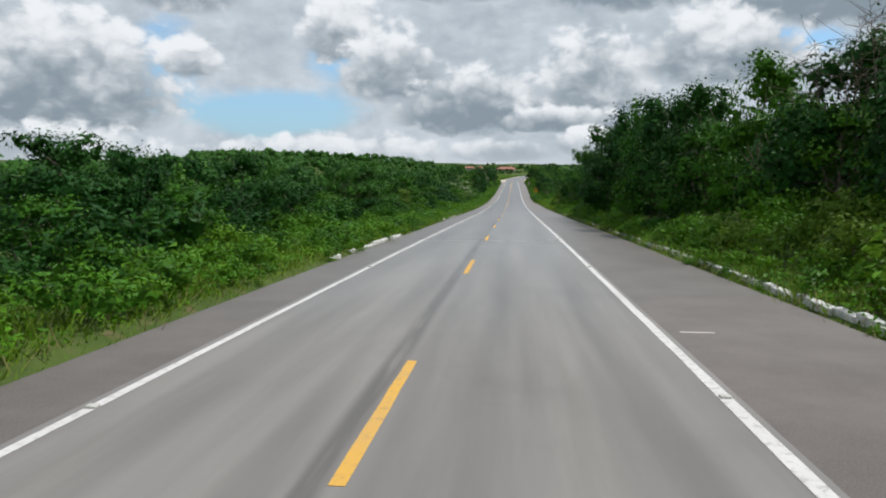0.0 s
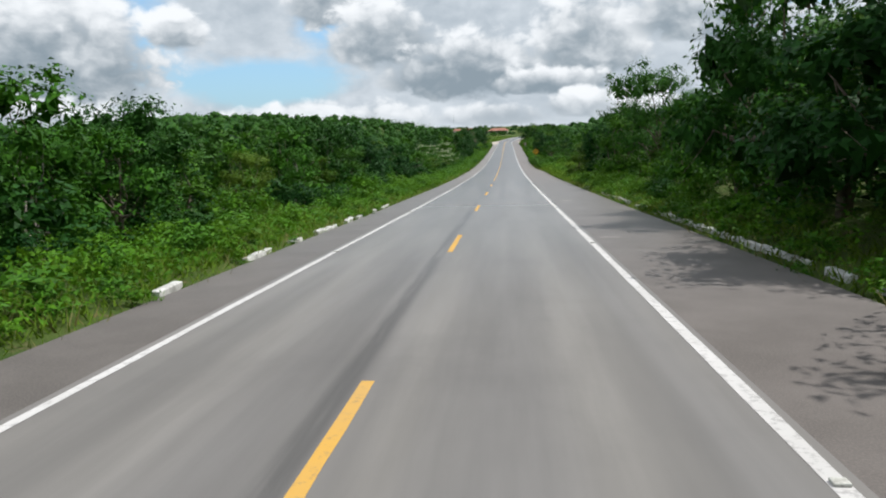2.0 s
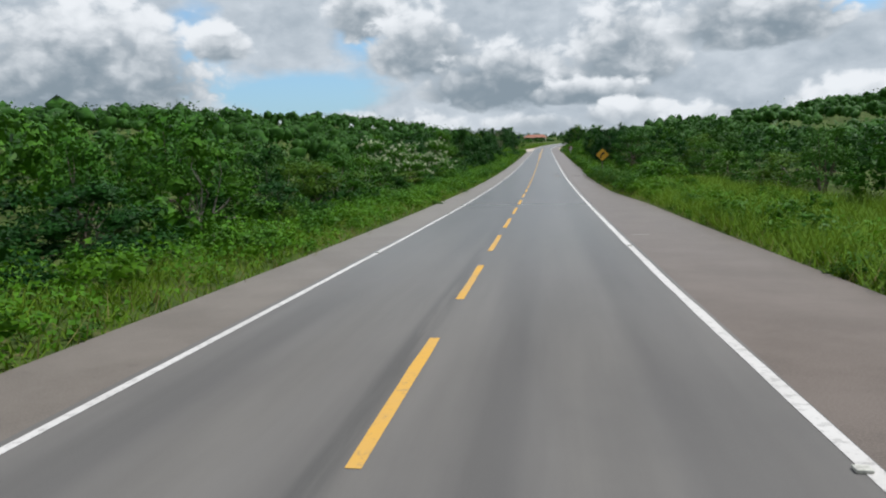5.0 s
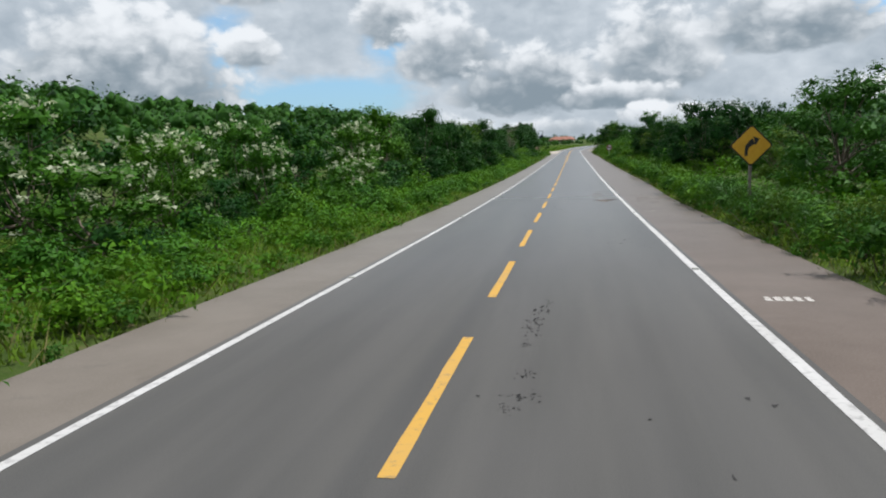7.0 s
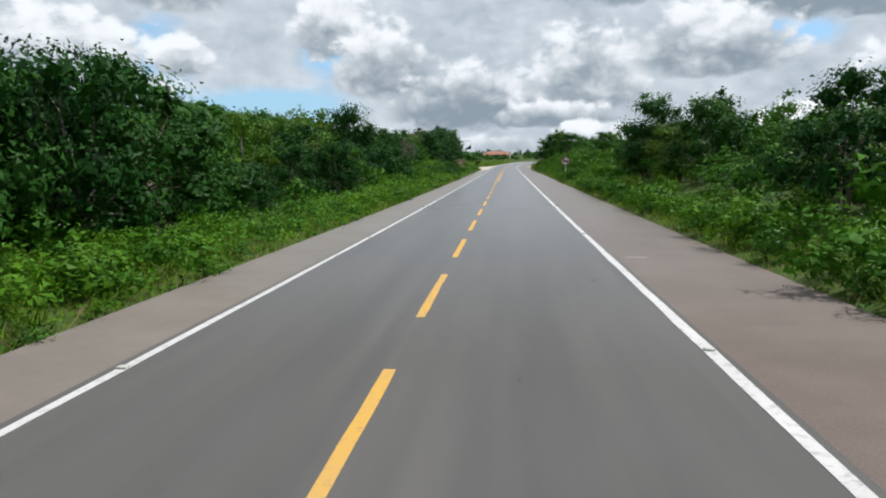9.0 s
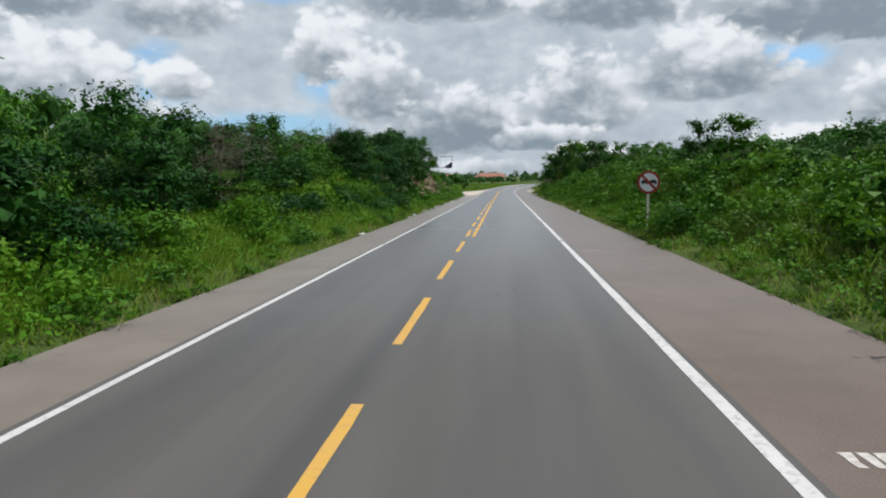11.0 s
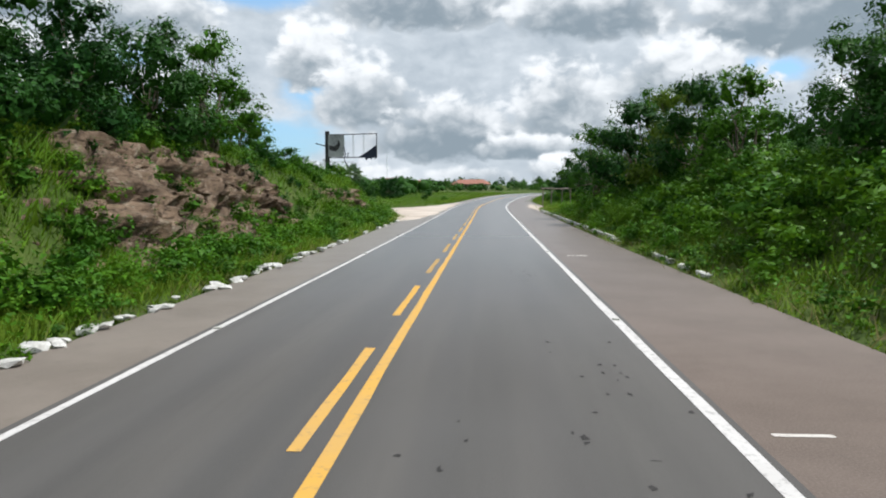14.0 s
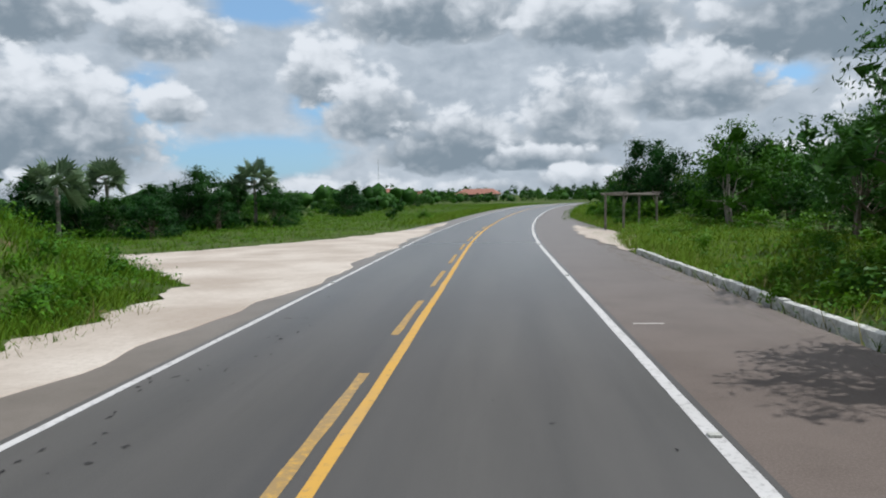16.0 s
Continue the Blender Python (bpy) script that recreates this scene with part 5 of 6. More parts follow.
def build_curve_sign():
    x, y = 7.25, 208.0
    root = tagged(new("curve_sign"), "yellow diamond right-curve warning sign on a post", "road sign")
    root.matrix_basis = pose(x, y, gz(x, y) - .2, 0, 0, 2)
    mid = float(road_z(y)) + 2.66 - (gz(x, y) - .2)
    bm = bmesh.new()
    up_box(bm, -.05, .05, .03, .12, 0, mid + .3, .012)
    part("post", bm, M["wood"], root)
    flip = Matrix.Translation((0, 0, mid)) @ pose(0, 0, 0, 0, 45, 0)

    def square(r, depth, y0, mat, name, label=""):
        b = bmesh.new()
        k = r * .12
        pts = [(-r, -r + k), (-r + k, -r), (r - k, -r), (r, -r + k), (r, r - k), (r - k, r), (-r + k, r), (-r, r - k)]
        slab(b, pts, depth, flip @ Matrix.Translation((0, y0, 0)))
        return part(name, b, mat, root, label)

    square(.53, .02, 0, M["sign_k"], "plate")
    square(.485, .006, -.008, M["sign_y"], "face", "weathered yellow sign face")
    # a shaft that leans to the right, with its head
    bm = bmesh.new()
    line = [(-.17, -.36), (-.17, -.16), (-.13, -.02), (-.03, .10), (.08, .17)]
    pts = [(px - .055, pz + .02 * i) for i, (px, pz) in enumerate(line)] + [(px + .055, pz - .03 * i) for i, (px, pz) in reversed(list(enumerate(line)))]
    slab(bm, pts, .005, Matrix.Translation((0, -.015, mid)))
    slab(bm, [(.05, .32), (.28, .24), (.14, .01)], .005, Matrix.Translation((0, -.0155, mid)))
    part("arrow", bm, M["sign_k"], root, "black arrow bending to the right")


def build_no_passing_sign():
    x, y = 7.65, 319.9
    root = tagged(new("no_passing_sign"), "round red-rimmed no-overtaking sign on a pale post", "road sign")
    base = gz(x, y) - .2
    root.matrix_basis = pose(x, y, base, 0, 0, 3)
    mid = float(road_z(y)) + 2.39 - base
    bm = bmesh.new()
    up_box(bm, -.05, .05, .03, .12, 0, mid + .2, .012)
    part("post", bm, M["plaster"], root, "pale painted post")
    at = Matrix.Translation((0, 0, mid))
    bm = bmesh.new()
    slab(bm, ring(.51), .02, at)
    part("plate", bm, M["sign_r"], root, "dull red sign plate and rim")
    bm = bmesh.new()
    slab(bm, ring(.405), .006, at @ Matrix.Translation((0, -.008, 0)))
    part("face", bm, M["sign_w"], root, "white sign face")
    for cx, flip in ((-.17, 1), (.19, -1)):
        bm = bmesh.new()
        body = [(-.17, -.06), (-.17, .03), (-.13, .045), (-.09, .10), (.08, .10), (.12, .045), (.17, .03), (.17, -.06), (.12, -.06), (.12, -.11), (.07, -.11), (.07, -.06), (-.07, -.06), (-.07, -.11), (-.12, -.11), (-.12, -.06)]
        slab(bm, [(cx + flip * px, pz + .01) for px, pz in body], .005, at @ Matrix.Translation((0, -.015, 0)))
        part("car_symbol", bm, M["sign_k"], root, "black car symbol")
    bm = bmesh.new()
    slab(bm, [(-.33, .25), (-.25, .33), (.33, -.25), (.25, -.33)], .005, at @ Matrix.Translation((0, -.022, 0)))
    part("slash", bm, M["sign_r"], root, "dull red diagonal bar")


def build_billboard():
    root = tagged(new("billboard"), "tattered roadside billboard with torn panels on a dark steel mast", "billboard")
    x, y = -13.95, 433.8
    base = gz(x, y) - .3
    root.matrix_basis = pose(x, y, base)
    base_z = float(road_z(y))
    top = base_z + 8.03 - base
    bm = bmesh.new()
    up_box(bm, -.19, .19, -.16, .16, 0, top, .03)
    part("mast", bm, M["steel"], root)
    z1, z0, x0, x1 = base_z + 7.72 - base, base_z + 5.59 - base, .14, 4.72

    def bar(name, a, b, r, mat=M["steel"]):
        b0 = bmesh.new()
        rod(b0, a, b, r, 6)
        part(name, b0, mat, root)

    bar("top_rail", (x0, -.2, z1 - .03), (x1, -.2, z1 + .06), .045)
    bar("bottom_rail", (x0, -.2, z0 - .05), (x1, -.2, z0), .045)
    bar("end_stile", (x1, -.2, z0 - .03), (x1, -.2, z1 + .09), .045)
    for k in (.515, .73):
        xx = x0 + (x1 - x0) * k
        bar("upright", (xx - .05, -.14, z0), (xx - .05, -.14, z1 + .02), .022, M["sign_w"])
        bar("upright", (xx + .05, -.14, z0), (xx + .05, -.14, z1 + .02), .022, M["sign_w"])
    bar("strut", (-1.15, .1, z1 - .80), (.1, .05, z1 - 1.15), .05)
    bar("strut", (-.5, .2, z0 - .25), (.6, .05, z0 + .15), .035)
    bar("strut", (-.5, .2, z0 - .25), (.3, .1, z0 - .4), .03)
    bar("cable", (.3, -.1, z0 - .42), (2.5, -.1, z0 - .48), .012)
    bm = bmesh.new()
    slab(bm, [(x0, z0 + .03), (x0 + 1.35, z0 + .02), (x0 + 1.52, z0 + .2), (x0 + 1.46, z0 + .8), (x0 + 1.55, z0 + 1.3), (x0 + 1.5, z1 - .02), (x0, z1 - .04)], .02, Matrix.Translation((0, -.24, 0)))
    part("poster_sheet", bm, M["sheet"], root, "faded grey torn poster sheet")
    bm = bmesh.new()
    slab(bm, [(x0 + .05, z0 + .75), (x0 + .35, z0 + .6), (x0 + .7, z0 + .55), (x0 + 1.0, z0 + .8), (x0 + 1.15, z0 + 1.2), (x0 + 1.05, z0 + 1.55), (x0 + .92, z0 + 1.6), (x0 + .9, z0 + 1.3), (x0 + .55, z0 + 1.0), (x0 + .1, z0 + 1.15)], .008, Matrix.Translation((0, -.252, 0)))
    part("poster_blot", bm, M["steel"], root, "dark worn print on the poster")
    bm = bmesh.new()
    slab(bm, [(x0 + 2.75, z0 - .02), (x0 + 3.35, z0 + .3), (x0 + 3.95, z0 + .68), (x1 - .02, z0 + 1.15), (x1 + .02, z0 + .02), (x1 - .15, z0 - .18), (x1 - .3, z0 - .02), (x1 - .55, z0 - .22), (x1 - .7, z0 - .05), (x1 - 1.0, z0 - .28), (x1 - 1.1, z0 - .06)], .02, Matrix.Translation((0, -.24, 0)))
    part("torn_panel", bm, M["navy"], root, "torn dark navy panel corner")
    for a in (((x0 + 1.5, -.22, z0 + .95), (x0 + 1.62, -.25, z0 + .3)), ((x0 + 1.62, -.25, z0 + .3), (x0 + 1.5, -.2, z0 - .2)), ((x0 + 1.5, -.2, z0 - .3), (x0 + 1.95, -.2, z0 - 1.0)), ((x0 + 1.9, -.2, z0 + .4), (x0 + 1.75, -.22, z0 - .1))):
        bm = bmesh.new()
        rod(bm, *a, .05, 5)
        part("rag", bm, M["navy"], root, "hanging dark shred of poster")


def build_palms():
    g = np.random.default_rng(61)

    def palm(x, y, crown_z, spread, label):
        base = gz(x, y)
        high = crown_z - base
        root = tagged(new("palm_tree"), label, "palm tree", "fan palms")
        root.matrix_basis = pose(x, y, base - .2)
        pts = [np.array([0, 0, 0]), np.array([.06, .05, high * .5]), np.array([0, 0, high + .1])]
        v, q = tubes([(pts, [.20, .16, .15])], 8)
        child("trunk", mesh_data("trunk", v, q, M["palebark"], smooth=True), root)
        for k in range(22):
            a, e = k * 2.4 + g.uniform(-.3, .3), math.asin(-.5 + 1.46 * (k + .5) / 22)
            way = np.array([math.cos(a) * math.cos(e), math.sin(a) * math.cos(e), math.sin(e)])
            stalk = spread * g.uniform(.17, .27)
            hub = np.array([0, 0, high]) + way * stalk
            side = np.cross(way, [0, 0, 1.0])
            side /= np.linalg.norm(side) + 1e-9
            lift = np.cross(side, way)
            roll = g.uniform(-1.3, 1.3)
            side, lift = side * math.cos(roll) + lift * math.sin(roll), lift * math.cos(roll) - side * math.sin(roll)
            verts, tris = [], []
            v0, q0 = tubes([([np.array([0, 0, high - .05]), hub], [.022, .016])], 4)
            verts.extend(v0)
            quads = q0
            for j in range(15):
                b = radians(-105 + 210 * j / 14)
                d = way * math.cos(b) + side * math.sin(b)
                ln = spread * .27 * g.uniform(.85, 1.15) * (1 - .22 * abs(math.sin(b / 2)))
                tip = hub + d * ln - np.array([0, 0, ln * .12 * g.uniform(.3, 1.3)]) + lift * .05
                midp = hub + d * ln * .55 + lift * .06
                w = np.cross(d, lift) * ln * .095
                i = len(verts)
                verts.extend([hub, midp + w, tip, midp - w])
                tris.append([i, i + 1, i + 2, i + 3])
            child("frond", mesh_data("frond", np.array(verts), [np.concatenate([quads, np.array(tris)])], M["palm"]), root)

    palm(-22.2, 488.0, -2.46, 5.0, "fan palm with a slender trunk beyond the dirt yard")
    palm(-31.6, 478.0, -2.39, 4.4, "short fan palm rising out of dark bushes")
    palm(-31.0, 470.0, -3.40, 5.6, "large grey-green fan palm among dark trees")
    palm(-24.5, 489.5, -3.1, 3.2, "small fan palm beside a taller palm")


def build_yard():
    """The pale dirt track that leaves the road on the left."""
    s = np.arange(424, 490.1, .5)
    outer = yard_edge(s)
    cols = 36
    t = np.linspace(0, 1, cols) ** 1.5
    inner = (np.interp(s, [424, 426, 429, 433, 437, 444, 470, 490], [-6.3, -5.6, -4.95, -4.5, -4.3, -4.15, -4.15, -5.0]) + .2 * np.sin(s * .43) + .12 * np.sin(s * 1.13 + 1) + .05 * np.sin(s * 2.3))[:, None]
    u = inner + (outer[:, None] - inner) * t
    S = np.repeat(s[:, None], cols, 1)
    x, y = place(S, u)
    z = road_z(S) + .015 + .02 * np.sin(x * 1.1) * np.sin(y * .9) * np.clip((-5.6 - u) / 2, 0, 1)
    z[:, 0] = road_z(s) - .03
    i = (np.arange(len(s) - 1)[:, None] * cols + np.arange(cols - 1)[None]).ravel()
    quads = np.stack([i, i + cols, i + cols + 1, i + 1], 1)
    tagged(new("dirt_track", mesh_data("dirt_track", np.stack([x.ravel(), y.ravel(), z.ravel()], 1), quads, M["dirt"], smooth=True)),
           "pale packed dirt side track joining the road", "dirt track", kind="structure")
    # worn earth where the right shoulder breaks up by the stall
    s = np.arange(452, 480.1, 1.0)
    a = np.interp(s, [452, 458, 464, 470, 480], [7.3, 7.0, 6.6, 6.6, 6.9]) + .2 * np.sin(s * 1.3)
    b = np.interp(s, [452, 458, 464, 470, 480], [7.4, 8.6, 9.8, 9.2, 7.2]) + .3 * np.sin(s * 2.1)
    k = np.linspace(0, 1, 6)
    u = a[:, None] * (1 - k) + b[:, None] * k
    S = np.repeat(s[:, None], 6, 1)
    x, y = place(S, u)
    z = np.maximum(road_z(S), ground_z(x.ravel(), y.ravel()).reshape(x.shape)) + .02
    i = (np.arange(len(s) - 1)[:, None] * 6 + np.arange(5)[None]).ravel()
    quads = np.stack([i, i + 1, i + 7, i + 6], 1)
    tagged(new("bare_earth", mesh_data("bare_earth", np.stack([x.ravel(), y.ravel(), z.ravel()], 1), quads, M["dirt"], smooth=True)),
           "bare pale earth at the broken edge of the shoulder", "ground", kind="structure")


def build_rock():
    """The rock cutting: a rough face with loose stones on it."""
    g = np.random.default_rng(71)
    root = tagged(new("rock_face"), "weathered brown rock cutting with loose broken stones", "rock face", kind="structure")
    s = np.arange(358, 434.1, .3)
    rows = 34
    high = np.interp(s, [355, 360, 368, 376, 382, 392, 400, 406, 418, 430, 435], [1.2, 2.6, 3.0, 2.6, 4.2, 4.0, 3.4, 2.7, 2.6, 2.4, .9])
    low = np.interp(s, [355, 370, 385, 400, 410, 425, 438], [.7, .6, .9, 1.2, 1.5, 1.3, .7])
    k = np.linspace(-.9, 1.12, rows)
    S = np.repeat(s[:, None], rows, 1)
    Z = low[:, None] + (high - low)[:, None] * k
    ends = (step((s - 356) / 9) * step((436 - s) / 9))[:, None]
    share = np.clip(Z / np.interp(S, BANK_L_S, BANK_L_H), 0, 1)
    back = .5 - np.sin(np.arcsin(1 - 2 * share) / 3)          # where the bank reaches that height
    U = np.interp(S, LEFT_S, LEFT_U) - 2.75 - 3.4 * back + .5 - 1.5 * (1 - ends) - 1.7 * np.exp(-((S - 409) / 4.5) ** 2) - .55 * np.clip(np.sin(S * .23 + 1.2) + .4 * np.sin(S * .71), 0, 1) + .25 * np.sin(S * .31) + .2 * np.sin(S * .83 + 1) - np.maximum(k - 1, 0) * 9
    n = np.zeros(S.shape)
    for i in range(S.shape[0]):
        for j in range(rows):
            p = Vector((S[i, j] * .55, U[i, j] * .8, Z[i, j] * 1.9 + S[i, j] * .12))
            bed = Vector((S[i, j] * .3, 0, Z[i, j] * 2.7 + S[i, j] * .42))
            n[i, j] = noise.cell(bed) * .30 + noise.cell(bed * 2.3 + Vector((3, 1, 2))) * .20 + noise.cell(p * 3.1) * .16 + noise.noise(p * 1.1) * .3 + noise.noise(p * 5.0) * .12
    U = U + n
    Z = Z + n * .25
    x, y = place(S, U)
    v = np.stack([x.ravel(), y.ravel(), (Z + road_z(S)).ravel()], 1)
    i = (np.arange(len(s) - 1)[:, None] * rows + np.arange(rows - 1)[None]).ravel()
    quads = np.stack([i, i + 1, i + rows + 1, i + rows], 1)
    child("cut_face", mesh_data("cut_face", v, quads, M["rock"]), root)
    shapes = []
    for q in range(5):
        bm = bmesh.new()
        bmesh.ops.create_icosphere(bm, subdivisions=1, radius=.5)
        for vert in bm.verts:
            vert.co *= g.uniform(.72, 1.15)
            vert.co.z *= .55
        me = bpy.data.meshes.new("stone")
        bm.to_mesh(me)
        bm.free()
        me.materials.append(M["rock"])
        shapes.append(me)
    for q in range(290):
        ii, jj = int(g.integers(0, len(s))), int(g.integers(14, rows - 1))
        ob = child("stone", shapes[int(g.integers(0, 5))], root)
        size = g.uniform(.15, .62)
        ob.matrix_basis = pose(*v[ii * rows + jj], g.uniform(-25, 25), g.uniform(-35, 10), g.uniform(0, 360)) @ Matrix.Diagonal((size * g.uniform(.8, 1.7), size, size * .9, 1))
    # stray outcrops further back along the bank
    for s0, u0, z0, size in ((327, -9.8, 1.3, 1.3), (329.5, -10.1, 1.5, 1.0), (338, -10.4, 1.6, .9), (331, -9.9, 1.2, .8), (312, -8.4, .35, .5)):
        x0, y0 = place(s0, u0)
        ob = child("stone", shapes[1], root)
        ob.matrix_basis = pose(float(x0), float(y0), gz(float(x0), float(y0)) + .1, 8, -14, g.uniform(0, 90)) @ Matrix.Diagonal((size * 1.5, size, size, 1))


def build_kerbs():
    g = np.random.default_rng(81)
    bm = bmesh.new()
    box(bm, (.20, .99, .42), Matrix.Translation((0, 0, 0)), .03)
    whole = bpy.data.meshes.new("kerb_stone")
    bm.to_mesh(whole)
    bm.free()
    whole.materials.append(M["kerb"])
    for name, runs, label in (("kerb_right", ((4, 34, 7.75, .95), (34, 80, 7.7, .85), (80, 112, 7.7, .7), (345, 364, 7.35, .2), (386, 403, 7.45, .4), (403, 451, 7.5, 1.0)), "whitewashed concrete kerb stones along the shoulder"),
                              ("kerb_left", ((20, 27, -5.5, .35), (29, 42, -5.5, .95), (46, 66, -5.6, .22), (68, 84, -5.65, .5), (84, 92, -5.7, .3), (318, 352, -5.75, .15), (378, 404, -5.85, .2), (404, 424, -6.0, .3)), "low broken whitewashed kerb stones in the grass")):
        root = tagged(new(name), label, "kerb", kind="structure")
        for s0, s1, u, share in runs:
            s = s0
            while s < s1:
                if g.random() < share:
                    x, y = place(s, u + g.uniform(-.03, .03))
                    ob = child("kerb_stone", whole, root)
                    drop = (-.16 if s < 34 else -.10 if s > 402 else -.2) if name == "kerb_right" else (-.2 if s < 42 else -.24 if s < 352 else -.21)
                    k = .35 if name == "kerb_right" and s > 402 else 1.0
                    ob.matrix_basis = pose(float(x), float(y), float(road_z(s)) + .09 + drop + k * g.uniform(-.05, .03), k * g.uniform(-2.5, 2.5), k * g.uniform(-6, 6), k * g.uniform(-3, 3))
                s += 1.0
    tagged(new("kerb_dirt", strip("kerb_dirt", M["dustfilm"], 398, 458, ([398, 415, 430, 445, 458], [6.75, 6.35, 6.7, 6.2, 6.5]), 7.45, -.006, .6, 5, .06)),
           "thin pale dirt washed along the foot of the kerb", "ground", kind="structure")
    # broken whitewashed rubble where the left kerb has crumbled
    bm = bmesh.new()
    bmesh.ops.create_icosphere(bm, subdivisions=1, radius=.5)
    for vert in bm.verts:
        vert.co *= g.uniform(.7, 1.2)
        vert.co.z *= .7
    rubble = bpy.data.meshes.new("rubble_stone")
    bm.to_mesh(rubble)
    bm.free()
    rubble.materials.append(M["kerb"])
    for _ in range(74):
        s = g.uniform(348, 400)
        x, y = place(s, -5.72 + g.normal() * .12)
        size = g.uniform(.12, .38)
        ob = child("rubble_stone", rubble, root)
        ob.matrix_basis = pose(float(x), float(y), float(road_z(s)) + .03, g.uniform(-20, 20), g.uniform(-20, 20), g.uniform(0, 360)) @ Matrix.Diagonal((size * 1.2, size * g.uniform(1, 1.8), size * .7, 1))


def build_damage():
    """Broken spots in the asphalt."""
    g = np.random.default_rng(91)
    root = tagged(new("road_damage"), "dark cracks, chips and a dusty pothole in the asphalt", "road damage", kind="structure")

    def blot(name, s, u, ls, lu, mat, lift=.004, count=14, jag=.35):
        a = np.sort(g.uniform(0, 6.28, count))
        r = 1 + g.normal(size=count) * jag
        r = np.clip(r, .35, 1.6) if count < 30 else 1 + .2 * np.sin(a * 3 + s) + .14 * np.sin(a * 5 + 1) + .1 * np.sin(a * 11) + g.normal(size=count) * .05
        bs, bu = s + np.sin(a) * r * ls * .5, u + np.cos(a) * r * lu * .5
        x, y = place(np.append(bs, s), np.append(bu, u))
        z = road_z(np.append(bs, s)) + lift
        v = np.stack([x, y, z], 1)
        k = np.arange(count)
        tris = np.stack([k, (k + 1) % count, np.full(count, count)], 1)
        child(name, mesh_data(name, v, tris, mat, uv=np.stack([np.append(bu, u), np.append(bs, s)], 1)), root)

    blot("dust_film", 224.2, 2.55, 9.5, .75, M["dustfilm"], .003, 44, .15)
    blot("dust_film", 221.5, 4.9, 8.0, 1.3, M["dustfilm"], -.008, 44, .15)
    blot("pothole", 220.75, 3.0, .75, .62, M["tar"], .004, 40, .12)
    blot("pothole", 220.6, 2.35, .55, .5, M["tar2"], .0042, 36, .12)
    blot("pothole_floor", 220.0, 2.68, 1.25, .74, M["dust"], .007, 44, .15)
    for s, u, ls, lu in ((332.6, .72, .45, .62), (333.0, .55, .2, .4), (343.2, .75, .35, .55), (342.7, .35, .22, .5), (342.2, .62, .15, .22), (192.2, .62, .75, .24), (191.4, .5, .35, .22), (190.7, .48, .5, .26), (189.9, .44, .25, .12), (188.6, .5, .3, .16), (187.8, .52, .22, .3), (187.4, .4, .15, .16)):
        for _ in range(20):
            blot("crack", s + g.normal() * ls * .42, u + g.normal() * lu * .32, ls * g.uniform(.07, .26), lu * g.uniform(.05, .22), M["tar"], .004 + g.uniform(0, .002), 9, .45)
    # scattered chips: centre, spread along and across, how many
    for s, u, ds, du, n in ((332.8, .7, .5, .3, 14), (337, .75, 2.2, .12, 4), (333.6, -2.3, 1.3, .6, 14), (31.6, .95, 2.0, .12, 6), (33, 1.35, 2.5, .1, 5), (32.3, -1.5, .7, .8, 12), (32.0, -3.0, .5, .4, 6), (373.5, 2.6, 3.0, .35, 26), (372.4, .75, .8, .4, 5),
                            (386.2, 2.25, .9, .25, 12), (413.8, .65, 1.2, .25, 16), (412, -2.2, 1.5, .7, 9), (427.5, -2.9, 2.6, .35, 34), (431.5, -2.6, 2.5, .2, 12), (426, 1.6, 2, 1.2, 4), (213.5, 1.1, 1.0, .5, 8), (213.0, -1.6, 1.2, .8, 12), (201.5, 2.5, .8, .3, 8),
                            (346.5, .8, 1.5, .35, 14), (83, 1.2, 2.0, .15, 7), (96, 1.0, 2.0, .1, 6), (186.5, 2.4, 2.2, .7, 9), (244, 1.6, 3, 1.0, 4), (306, 1.4, 3, 1.2, 7), (110, -1.0, 1.5, .5, 7), (119, 1.6, 2, .9, 5)):
        for _ in range(n):
            blot("chip", s + g.normal() * ds, u + g.normal() * du, g.uniform(.04, .15) * (.6 if s < 135 else 1), g.uniform(.025, .085) * (.65 if s < 135 else 1), M["tar"], .003 + g.uniform(0, .003), 8, .4)


def build_studs():
    bm = bmesh.new()
    box(bm, (.13, .11, .03), Matrix.Translation((0, 0, 0)), .008)
    me = bpy.data.meshes.new("road_stud")
    bm.to_mesh(me)
    bm.free()
    me.materials.append(M["stud"])
    for u in (-3.6, 3.6):
        for s in [8.7 + 15.65 * k for k in range(19)] + [317.0 + 15.6 * k for k in range(11)]:
            s += -1.3 if u < 0 else 0.0
            x, y = place(s, u)
            ob = tagged(new("road_stud", me), "small grey reflective road stud set in the line", "road stud", "road studs")
            ob.matrix_basis = pose(float(x), float(y), float(road_z(s)) + .019)


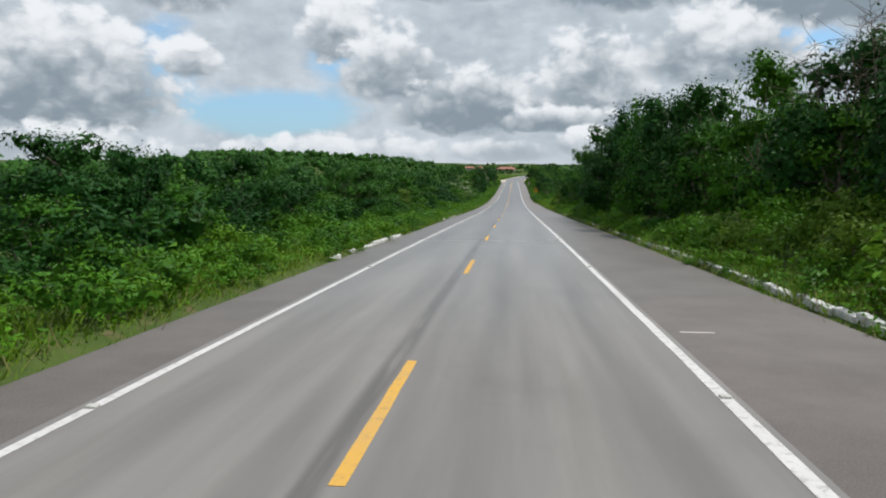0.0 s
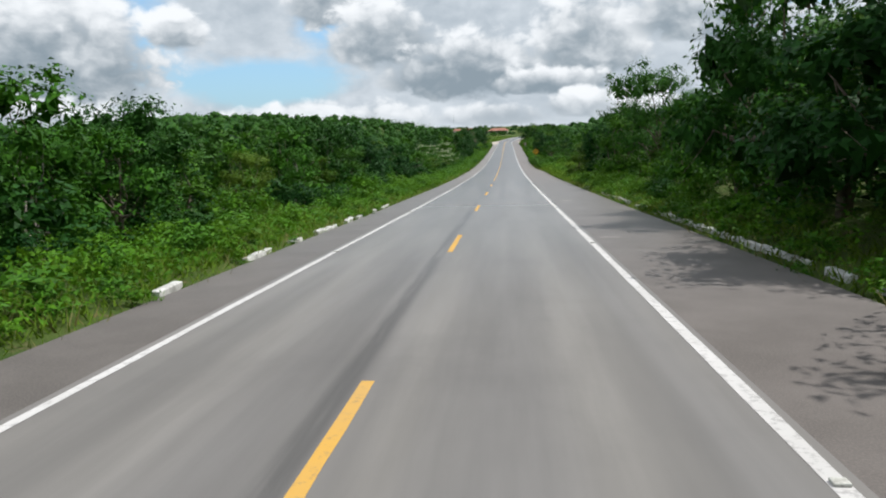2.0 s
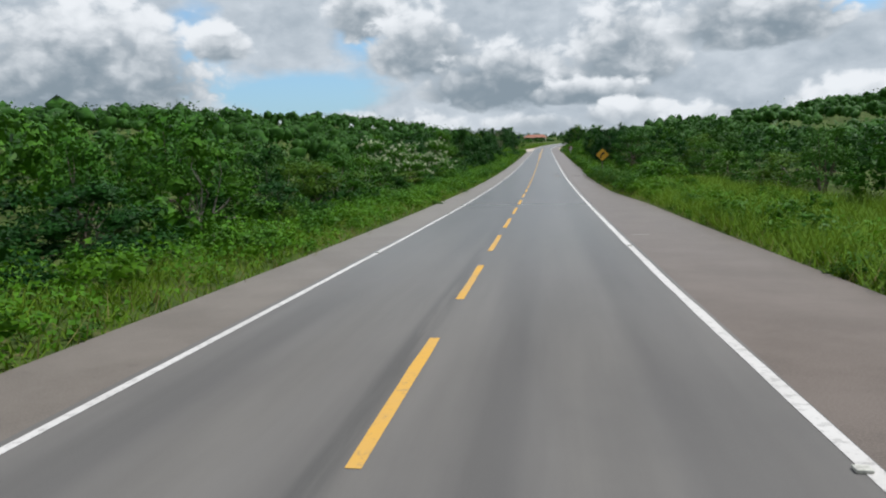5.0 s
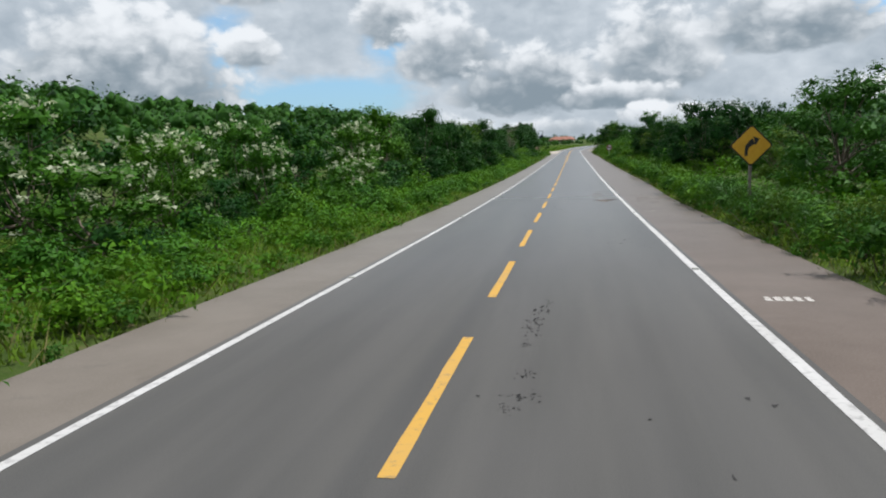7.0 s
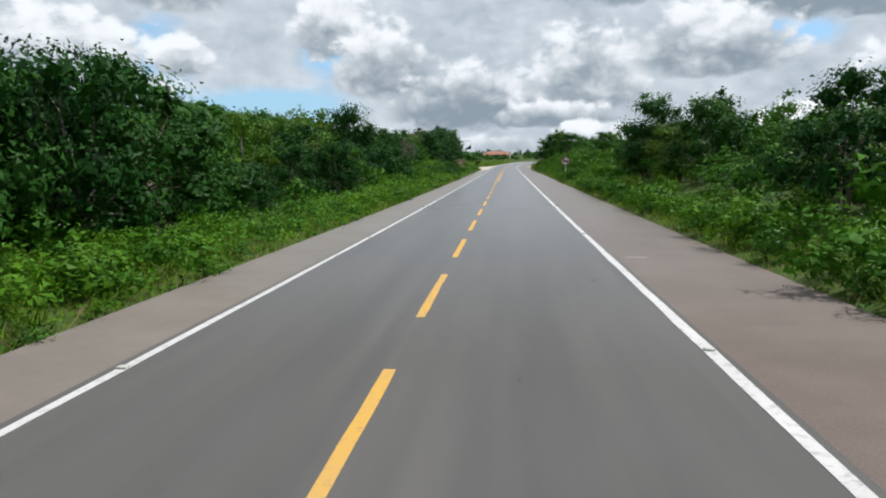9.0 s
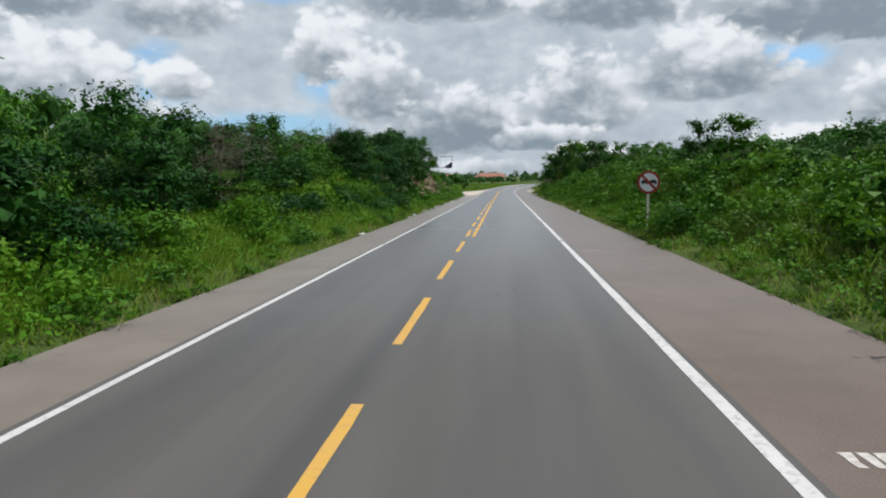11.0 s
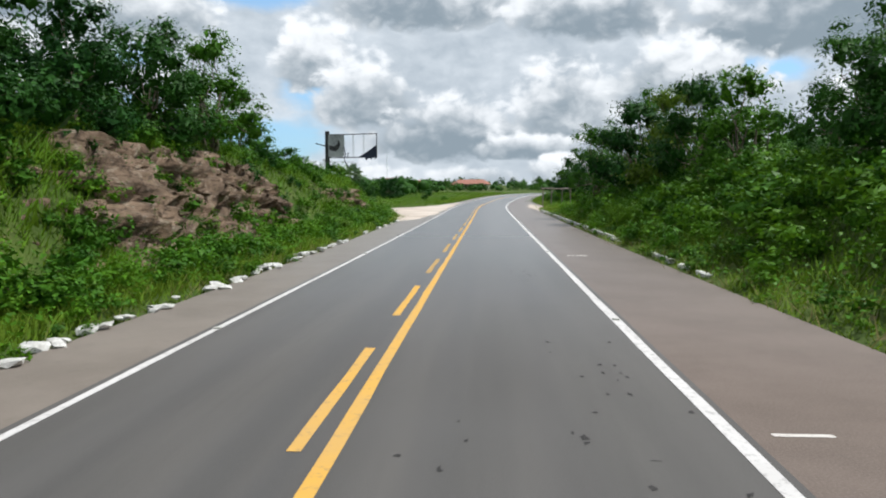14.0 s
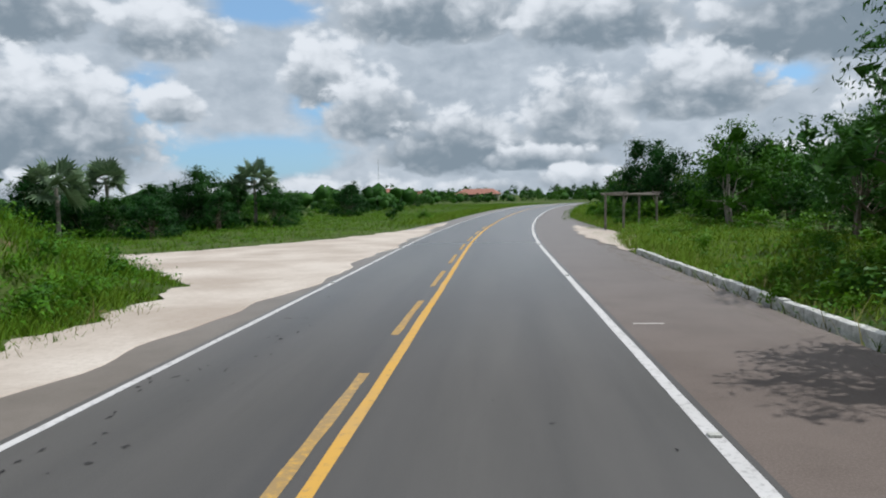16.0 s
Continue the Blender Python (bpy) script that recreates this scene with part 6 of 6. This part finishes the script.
def build_houses():
    def house(name, x, y, w, d, wall, ridge, turn, label, windows=3, porch=0.0):
        base = gz(x, y) - .2
        root = tagged(new(name), label, "house")
        root.matrix_basis = pose(x, y, base, 0, 0, turn)
        bm = bmesh.new()
        up_box(bm, -w / 2, w / 2, -d / 2, d / 2, 0, wall, .03)
        part("wall", bm, M["plaster"], root)
        o, p = .8, porch
        bm = bmesh.new()
        ends = [(-w / 2 - o, -d / 2 - o - p, wall - .1 - .2 * (p > 0)), (w / 2 + o, -d / 2 - o - p, wall - .1 - .2 * (p > 0)), (w / 2 + o, d / 2 + o, wall - .1), (-w / 2 - o, d / 2 + o, wall - .1)]
        tops = [(-w / 2 + d * .22, 0, ridge), (w / 2 - d * .22, 0, ridge)]
        for lift in (0, -.16):
            lo = [bm.verts.new((a, b, c + lift)) for a, b, c in ends]
            hi = [bm.verts.new((a, b, c + lift)) for a, b, c in tops]
            for f in ((lo[0], lo[1], hi[1], hi[0]), (lo[2], lo[3], hi[0], hi[1]), (lo[1], lo[2], hi[1]), (lo[3], lo[0], hi[0])):
                bm.faces.new(f)
        part("roof", bm, M["roof"], root, "sun-faded red tile roof")
        for k in range(windows):
            cx = -w / 2 + w * (k + .5) / windows
            b2 = bmesh.new()
            up_box(b2, cx - .55, cx + .55, -d / 2 - .04, -d / 2 + .1, 1.0, 2.1, .01)
            win = part("window", b2, M["dark"], root)
            b3 = bmesh.new()
            up_box(b3, cx - .65, cx + .65, -d / 2 - .1, -d / 2 + .02, .9, .99, .01)
            part("sill", b3, M["plaster"], win)
        b4 = bmesh.new()
        up_box(b4, -.45, .45, -d / 2 - .05, -d / 2 + .1, .02, 2.1, .01)
        part("door", b4, M["wood"], root)
        if porch:
            for k in range(5):
                b5 = bmesh.new()
                cx = -w / 2 + .2 + (w - .4) * k / 4
                up_box(b5, cx - .12, cx + .12, -d / 2 - p - .3, -d / 2 - p - .06, 0, wall - .35, .015)
                part("porch_post", b5, M["wood"], root)

    house("farmhouse", -6.5, 716, 16.0, 9.0, 2.9, 4.9, -8, "long low house with a red tile roof and porch", 4, 2.0)
    house("white_house", -34.5, 748, 7.0, 6.0, 3.9, 5.2, 6, "small white house beyond the trees", 2)
    house("small_house", -41.0, 690, 9.0, 6.0, 2.6, 4.0, 12, "small low house with a faded red roof", 2)
    x, y = -47.0, 712.0
    root = tagged(new("antenna_mast"), "thin pale lattice antenna mast behind the houses", "mast")
    root.matrix_basis = pose(x, y, gz(x, y) - .2)
    bm = bmesh.new()
    for a, b in ((.22, 0), (-.11, .19), (-.11, -.19)):
        rod(bm, (a, b, 0), (a * .4, b * .4, 17), .035, 5)
    for k in range(22):
        z = k * .77
        r = .22 * (1 - .6 * z / 17)
        rod(bm, (r, 0, z), (-r * .5, r * .86, z + .7), .02, 4)
        rod(bm, (-r * .5, r * .86, z), (-r * .5, -r * .86, z + .7), .02, 4)
    part("lattice", bm, M["sign_w"], root)


def build_stall():
    root = tagged(new("wooden_stall"), "weathered wooden post frame of an empty roadside stall", "stall")
    a, b = Vector((10.4, 471.5, 0)), Vector((13.6, 475.6, 0))
    c = Vector((-1.1, 1.0, 0)).normalized() * 1.7
    feet = [a, b, a + c * .9, b + c * .9]
    root.matrix_basis = pose(0, 0, 0)
    top = max(gz(p.x, p.y) for p in feet) + 2.35
    for p in feet:
        bm = bmesh.new()
        rod(bm, (p.x, p.y, gz(p.x, p.y) - .3), (p.x + .03, p.y, top), .085, 7)
        part("post", bm, M["wood"], root)
    for p, q, z in ((feet[0], feet[1], top), (feet[2], feet[3], top), (feet[0], feet[2], top + .1), (feet[1], feet[3], top + .1)):
        w = (q - p).normalized() * .35
        bm = bmesh.new()
        rod(bm, (p.x - w.x, p.y - w.y, z), (q.x + w.x, q.y + w.y, z - .05), .075, 7)
        part("beam", bm, M["wood"], root)
    for p, sgn in ((feet[1], -1), (feet[0], 1)):
        d = (feet[1] - feet[0]).normalized() * .7 * sgn
        bm = bmesh.new()
        rod(bm, (p.x, p.y, top - .9), (p.x + d.x, p.y + d.y, top - .05), .05, 6)
        part("brace", bm, M["wood"], root)


build_yard()
build_rock()
build_kerbs()
build_damage()
build_studs()
build_curve_sign()
build_no_passing_sign()
build_billboard()
build_palms()
build_houses()
build_stall()
